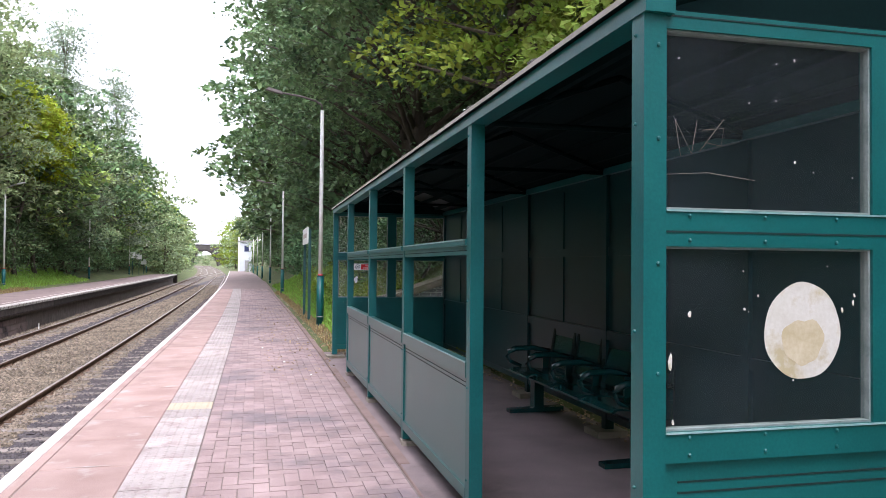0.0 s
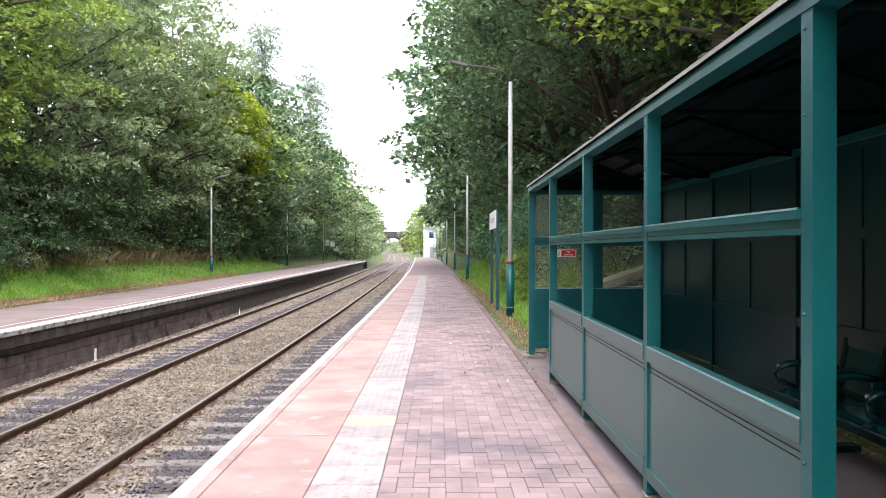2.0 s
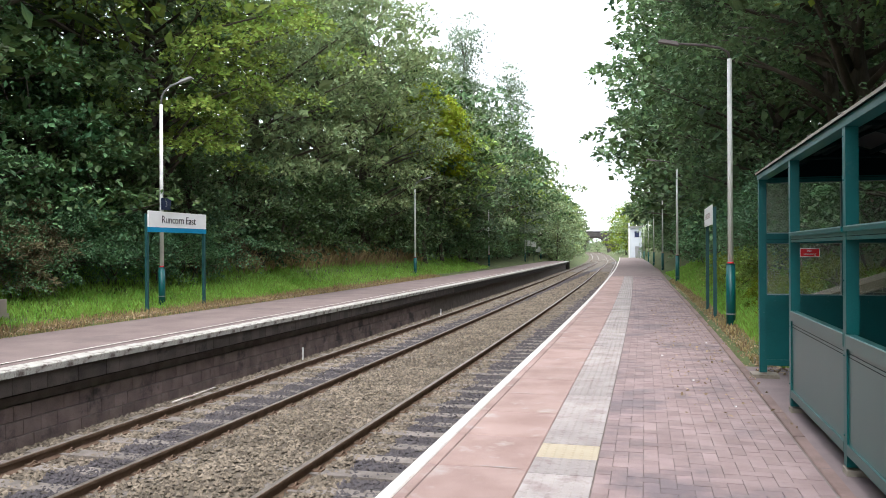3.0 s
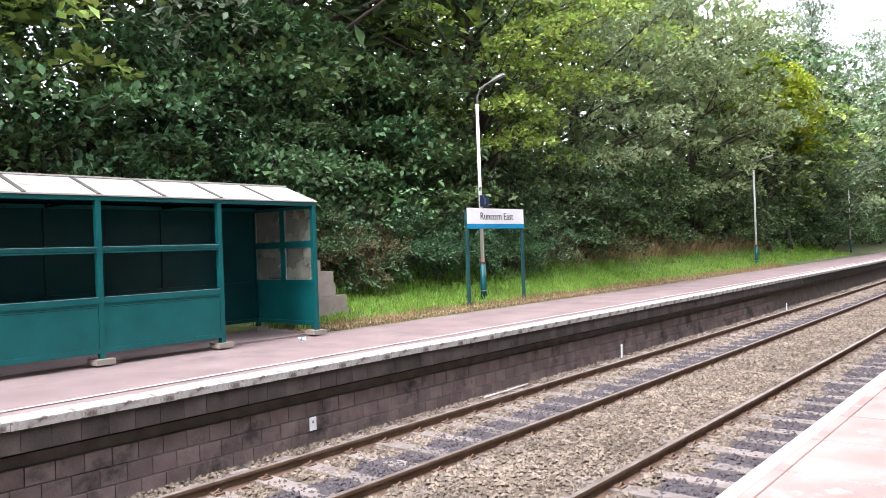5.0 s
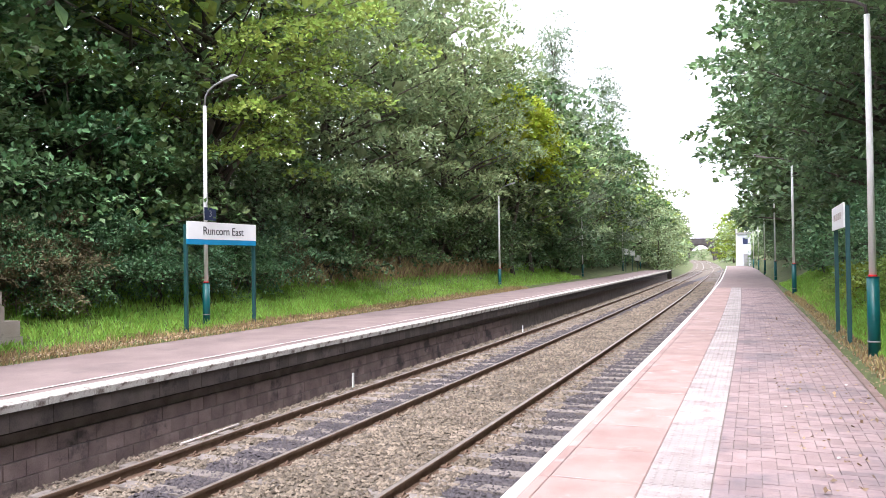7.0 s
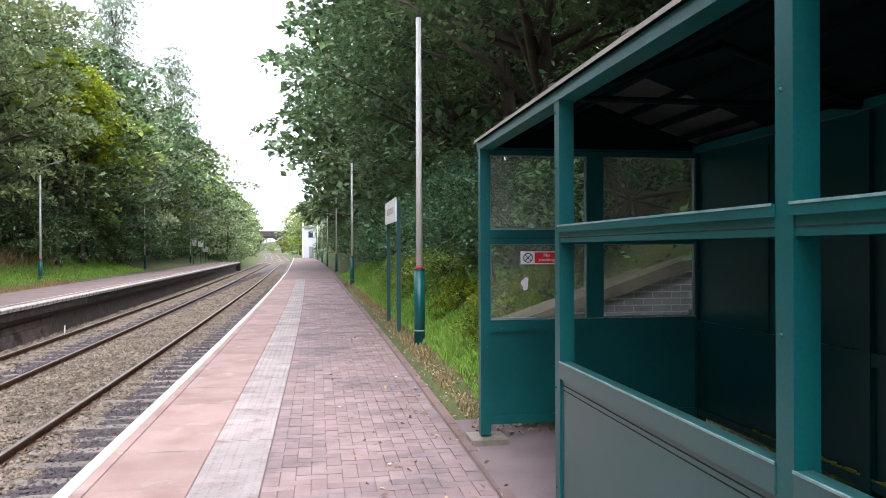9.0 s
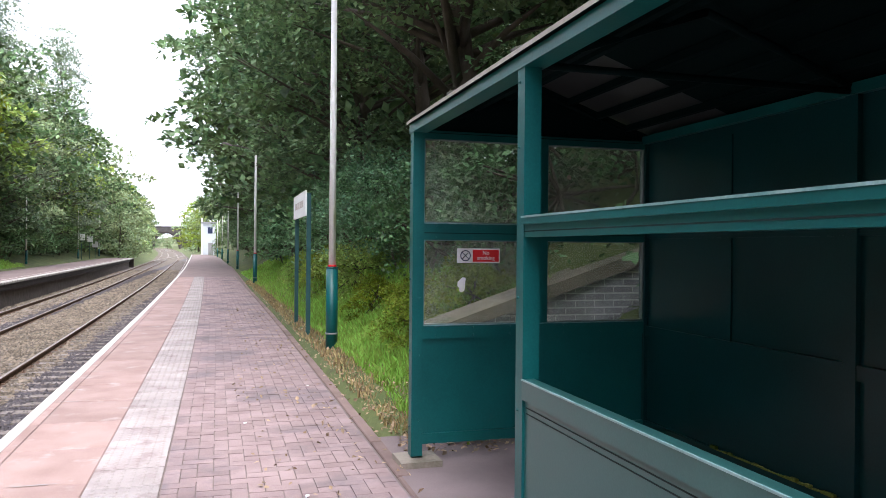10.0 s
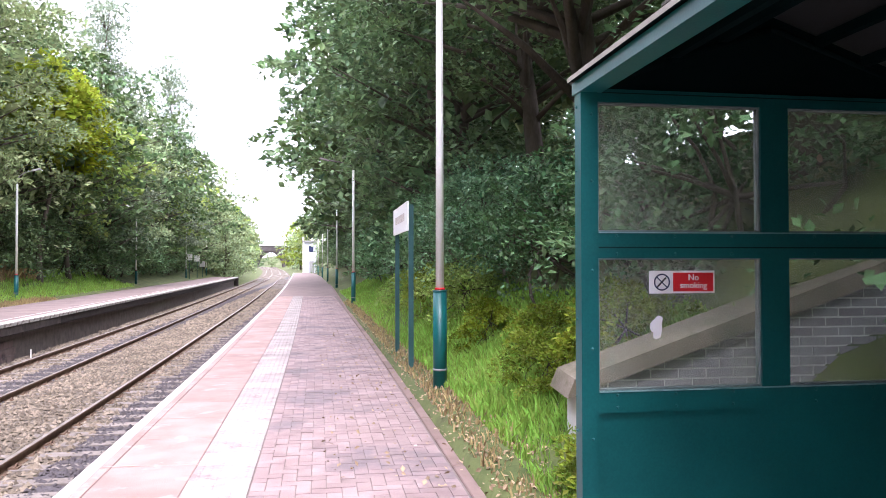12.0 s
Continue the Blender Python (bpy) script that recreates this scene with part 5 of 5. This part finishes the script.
for i in range(9):
    plant("back_shrub", 6.9 + rr.uniform(-0.4, 0.6), 0.5 + i * 1.5, rr.uniform(1.0, 1.35), rr.uniform(0, 360), 1 + i % 2, "ivy-covered evergreen shrub on the bank", "bush", "ivy shrubs on the east bank")
for x, y, s in ((2.75, 12.75, 0.42), (3.1, 13.1, 0.5), (2.85, 13.4, 0.4), (3.0, 15.6, 0.4), (3.3, 16.8, 0.4), (3.2, 19, 0.4), (3.5, 14.9, 0.5), (3.4, 22, 0.7), (3.3, 25, 0.7), (3.1, 28, 0.6)):
    plant("briar", x, y, s, y * 91 % 360, 1, LABEL["briar"], "plant", "weeds on the verge")


def blades(n, x0, x1, y0, y1, h0, h1, seed, keep=None):
    """Bent grass blades of two triangles."""
    r = np.random.default_rng(seed)
    x, y = r.uniform(x0, x1, n), r.uniform(y0, y1, n)
    if keep is not None:
        ok = keep(x, y, r)
        x, y = x[ok], y[ok]
        n = len(x)
    z = np.array([ground_z(a + float(drift(b)), b) for a, b in zip(x, y)])
    tuft = 0.5 + 0.5 * np.sin(x * 5.1 + 2 * np.sin(y * 2.3)) * np.sin(y * 3.7 + x)
    h = r.uniform(h0, h1, n) * (0.6 + 0.8 * tuft)
    a = r.uniform(0, math.tau, n)
    dx, dy = np.cos(a), np.sin(a)
    w = 0.006 + 0.006 * r.uniform(0, 1, n)
    lean = h * r.uniform(0.1, 0.7, n)
    x = x + drift(y)
    v = np.empty((n, 4, 3))
    v[:, 0] = np.stack([x - dy * w, y + dx * w, z - 0.01], 1)
    v[:, 1] = np.stack([x + dy * w, y - dx * w, z - 0.01], 1)
    v[:, 2] = np.stack([x + dx * lean * 0.4 + dy * w * 0.8, y + dy * lean * 0.4 - dx * w * 0.8, z + h * 0.65], 1)
    v[:, 3] = np.stack([x + dx * lean, y + dy * lean, z + h], 1)
    base = (np.arange(n) * 4)[:, None]
    f = np.stack([base + np.array([0, 1, 2]), base + np.array([0, 2, 3])], 1).reshape(-1, 3)
    return v.reshape(-1, 3), f


def join(*sets):
    vs, fs, o = [], [], 0
    for v, f in sets:
        vs.append(v)
        fs.append(f + o)
        o += len(v)
    return np.vstack(vs), np.vstack(fs)


v, f = join(blades(24000, -13.6, -10.95, 12.8, 30, 0.05, 0.2, 3), blades(14000, -13.8, -10.85, 30, 62, 0.08, 0.24, 4), blades(26000, 2.35, 4.2, 12.5, 24, 0.04, 0.15, 5), blades(12000, 2.3, 4.2, 24, 50, 0.05, 0.18, 6))
tagged(new("grass", fast_mesh("grass", v, f, [M["grass"]])), "bright green uncut verge grass", "grass", kind="stuff")
v, f = join(blades(11000, -11.05, -10.5, 12.6, 45, 0.03, 0.13, 7), blades(5000, -14.2, -12.9, 21, 50, 0.2, 0.55, 8), blades(4500, 2.08, 2.5, 12.4, 40, 0.02, 0.09, 9))
tagged(new("dry_grass", fast_mesh("dry_grass", v, f, [M["straw"]])), "dry straw-coloured grass at the verge edge", "grass", kind="stuff")
# fallen leaves along the verge and under the shelter
def litter(n, x0, x1, y0, y1, seed, zf):
    r = np.random.default_rng(seed)
    p = np.stack([r.uniform(x0, x1, n), r.uniform(y0, y1, n), np.zeros(n)], 1)
    p[:, 2] = np.array([zf(a, b) for a, b in p[:, :2]]) + r.uniform(0.006, 0.02, n)
    p[:, 0] += drift(p[:, 1])
    o = r.normal(0, 1, (n, 3))
    o[:, 2] = 0
    return leaves(p, o, 0.045, seed, droop=0.0, aspect=0.7)
v, f = join(litter(3800, 1.96, 2.6, 12.3, 34, 21, lambda a, b: ground_z(a + float(drift(b)), b)), litter(1500, 3.86, 4.5, 1.2, 12.4, 22, lambda a, b: 0.0), litter(420, 0.9, 1.95, 9, 26, 23, lambda a, b: 0.002), litter(350, 2.0, 3.9, 11.9, 12.5, 24, lambda a, b: 0.0), litter(4200, -11.0, -10.35, 12.4, 36, 25, lambda a, b: 0.012))
tagged(new("fallen_leaves", fast_mesh("fallen_leaves", v, f, [M["litter"]])), "scattered dry brown fallen leaves", "leaf litter", kind="stuff")

# ---- paving pieces, last ----
def slab_mesh(name, w, l, h, mt, gap=0.006, inset=0.006):
    """A slab with its top edge eased; origin at the corner, top at zero."""
    bm = bmesh.new()
    lo = [bm.verts.new((x, y, -h)) for x, y in ((gap, gap), (w - gap, gap), (w - gap, l - gap), (gap, l - gap))]
    md = [bm.verts.new((v.co.x, v.co.y, -inset)) for v in lo]
    g = gap + inset
    hi = [bm.verts.new((x, y, 0)) for x, y in ((g, g), (w - g, g), (w - g, l - g), (g, l - g))]
    for a, b in ((lo, md), (md, hi)):
        for i in range(4):
            bm.faces.new((a[i], a[(i + 1) % 4], b[(i + 1) % 4], b[i]))
    bm.faces.new(hi)
    return to_mesh(name, bm, mt)


pr = random.Random(9)
PAVE_END = 45.0
cop = slab_mesh("coping_slab", 0.635, 0.9, 0.03, M["coping"], 0.003)
nib = slab_mesh("nosing_strip", 0.085, 0.9, 0.03, M["coping"], 0.004, 0.005)
edge = slab_mesh("edge_slab", 0.105, 0.9, 0.06, M["white"], 0.003, 0.01)
bm = bmesh.new()
bx(bm, 0.004, 0.004, -0.03, 0.438, 0.396, 0.0)
for i in range(6):
    for j in range(6):
        cx, cy = 0.053 + i * 0.0672, 0.036 + j * 0.0656
        base = [bm.verts.new((cx + 0.016 * math.cos(a), cy + 0.016 * math.sin(a), 0.0)) for a in [math.tau * q / 6 for q in range(6)]]
        top = [bm.verts.new((cx + 0.009 * math.cos(a), cy + 0.009 * math.sin(a), 0.006)) for a in [math.tau * q / 6 for q in range(6)]]
        for q in range(6):
            bm.faces.new((base[q], base[(q + 1) % 6], top[(q + 1) % 6], top[q]))
        bm.faces.new(top)
tac = to_mesh("tactile_slab", bm, M["tactile"])
bm = bmesh.new()
streak = [bm.verts.new((0.15 * math.cos(a) * (1 + 0.25 * math.sin(3 * a)), 0.009 * math.sin(a) * (1 + 0.3 * math.cos(5 * a)), 0.0)) for a in [math.tau * q / 18 for q in range(18)]]
bm.faces.new(streak)
streak = to_mesh("lime_streak", bm, M["tactile"])
tac_y = tac.copy()
tac_y.materials.clear()
tac_y.materials.append(M["tactile_y"])
for k in range(158):
    y = -1.65 + 0.9 * k
    d, t = float(drift(y + 0.45)), -math.degrees(math.atan(float(drift(y + 0.9) - drift(y)) / 0.9))
    if y < PAVE_END:
        part("coping_slab", cop, platform, at=pose(PX0 + 0.19 + d, y, 0.0 + pr.uniform(-0.002, 0.002), 0, 0, t))
        if k < 45 and k % 5 in (0, 3):
            part("lime_streak", streak, platform, "pale lime streak", pose(PX0 + 0.45 + 0.17 * math.sin(k * 2.7) + d, y + 0.02, 0.0045, 0, 0, t))
        part("nosing_strip", nib, platform, at=pose(PX0 + 0.105 + d, y, -0.001, 0, 0, t))
    part("edge_slab", edge, platform, at=pose(PX0 + d, y, 0.0, 0, 0, t))
for k in range(117):
    y = -1.9 + 0.4 * k
    d, t = float(drift(y + 0.2)), -math.degrees(math.atan(float(drift(y + 0.4) - drift(y)) / 0.4))
    part("tactile_slab", tac_y if k in (24,) else tac, platform, at=pose(-0.055 + d, y, 0.001 + pr.uniform(-0.002, 0.002), 0, 0, t))
# brick pavers in herringbone bond
BW = 0.103
G1, G2 = 0.0016, 0.0036


def paver_verts(w, l):
    return np.array([(G1, G1, -0.02), (w - G1, G1, -0.02), (w - G1, l - G1, -0.02), (G1, l - G1, -0.02), (G2, G2, 0), (w - G2, G2, 0), (w - G2, l - G2, 0), (G2, l - G2, 0)])


PAVER = {(p, q): slab_mesh("paver", p * BW, q * BW, 0.03, M["paver_o"], G1, G2 - G1) for p, q in ((1, 1), (1, 2), (2, 1))}
tmpl_f = np.array([(4, 5, 6), (4, 6, 7), (0, 1, 5), (0, 5, 4), (1, 2, 6), (1, 6, 5), (2, 3, 7), (2, 7, 6), (3, 0, 4), (3, 4, 7)])
vs, fs = [], []
cnt = singles = 0
for c in range(14):
    for k in range(int((PAVE_END + 2) / BW)):
        turn = (c - k) % 4
        if turn == 0:
            size = (2 if c < 13 else 1, 1)
        elif turn == 3:
            size = (1, 2)
        elif turn == 1 and c == 0:
            size = (1, 1)
        else:
            continue
        x, y = 0.392 + c * BW, -2.0 + k * BW
        d, dz = float(drift(y)), pr.uniform(-0.002, 0.002)
        if 6.6 < y < 11 and singles < 299:
            part("paver", PAVER[size], platform, at=pose(x + d, y, dz))
            singles += 1
        else:
            vs.append(paver_verts(size[0] * BW, size[1] * BW) + np.array([x + d, y, dz]))
            fs.append(tmpl_f + 8 * cnt)
            cnt += 1
rest = part("pavers", fast_mesh("pavers", np.vstack(vs), np.vstack(fs), [M["paver"]]), platform, "red-brown brick pavers")
rest["kind"] = "stuff"
part("asphalt_strip", strip("asphalt_strip", M["far_asphalt"], [PAVE_END] + [y for y in YP if y > PAVE_END], lambda y: [(-0.776, 0.0), (1.85 + wider(y), 0.0)]), platform, "worn brown asphalt")
kb = slab_mesh("edging_kerb", 0.1, 0.9, 0.12, M["kerb"], 0.004, 0.008)
for k in range(76):
    y = -2 + 0.9 * k
    part("edging_kerb", kb, platform, at=pose(PX1 + 0.022 + wider(y) + float(drift(y)), y, -0.004 + pr.uniform(-0.004, 0.004)))
# far platform edge slabs and wall blocks
fe = slab_mesh("edge_slab", 0.36, 0.9, 0.1, M["white_far"], 0.003, 0.012)
for k in range(118):
    y = -2.0 + 0.9 * k
    d, t = float(drift(y + 0.45)), -math.degrees(math.atan(float(drift(y + 0.9) - drift(y)) / 0.9))
    part("edge_slab", fe, far_platform, at=pose(FX - 0.36 + d, y, -0.006 + pr.uniform(-0.004, 0.003), 0, 0, t))
bm = bmesh.new()
bx(bm, -0.1, 0.006, 0.006, 0.0, 0.299, 0.199)
blk = to_mesh("wall_block", bm, M["block"], 0.006)
for c in range(3):
    for k in range(96):
        y = 2.0 + 0.305 * (k + 0.5 * (c % 2))
        part("wall_block", blk, far_platform, at=pose(FX - 0.165 + 0.022 * c + float(drift(y)) + pr.uniform(-0.004, 0.005), y, -0.73 - 0.205 * c))
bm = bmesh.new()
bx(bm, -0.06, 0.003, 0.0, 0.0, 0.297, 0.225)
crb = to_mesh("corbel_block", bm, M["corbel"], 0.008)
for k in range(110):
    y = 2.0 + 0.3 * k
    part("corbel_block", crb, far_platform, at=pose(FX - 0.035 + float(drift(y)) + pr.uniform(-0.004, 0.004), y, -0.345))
# bricks of the stair wall
bm = bmesh.new()
bx(bm, 0.007, 0.014, 0.007, 0.218, 0.1, 0.068)
brk = to_mesh("brick", bm, M["brick"], 0.003)
for c in range(22):
    z = -0.02 + 0.075 * c
    for k in range(20):
        x = 2.72 + 0.225 * (k + 0.5 * (c % 2))
        if z + 0.075 < cope_z(x) + 0.03 and x < 6.6:
            part("brick", brk, sw, at=pose(x, WY, z))
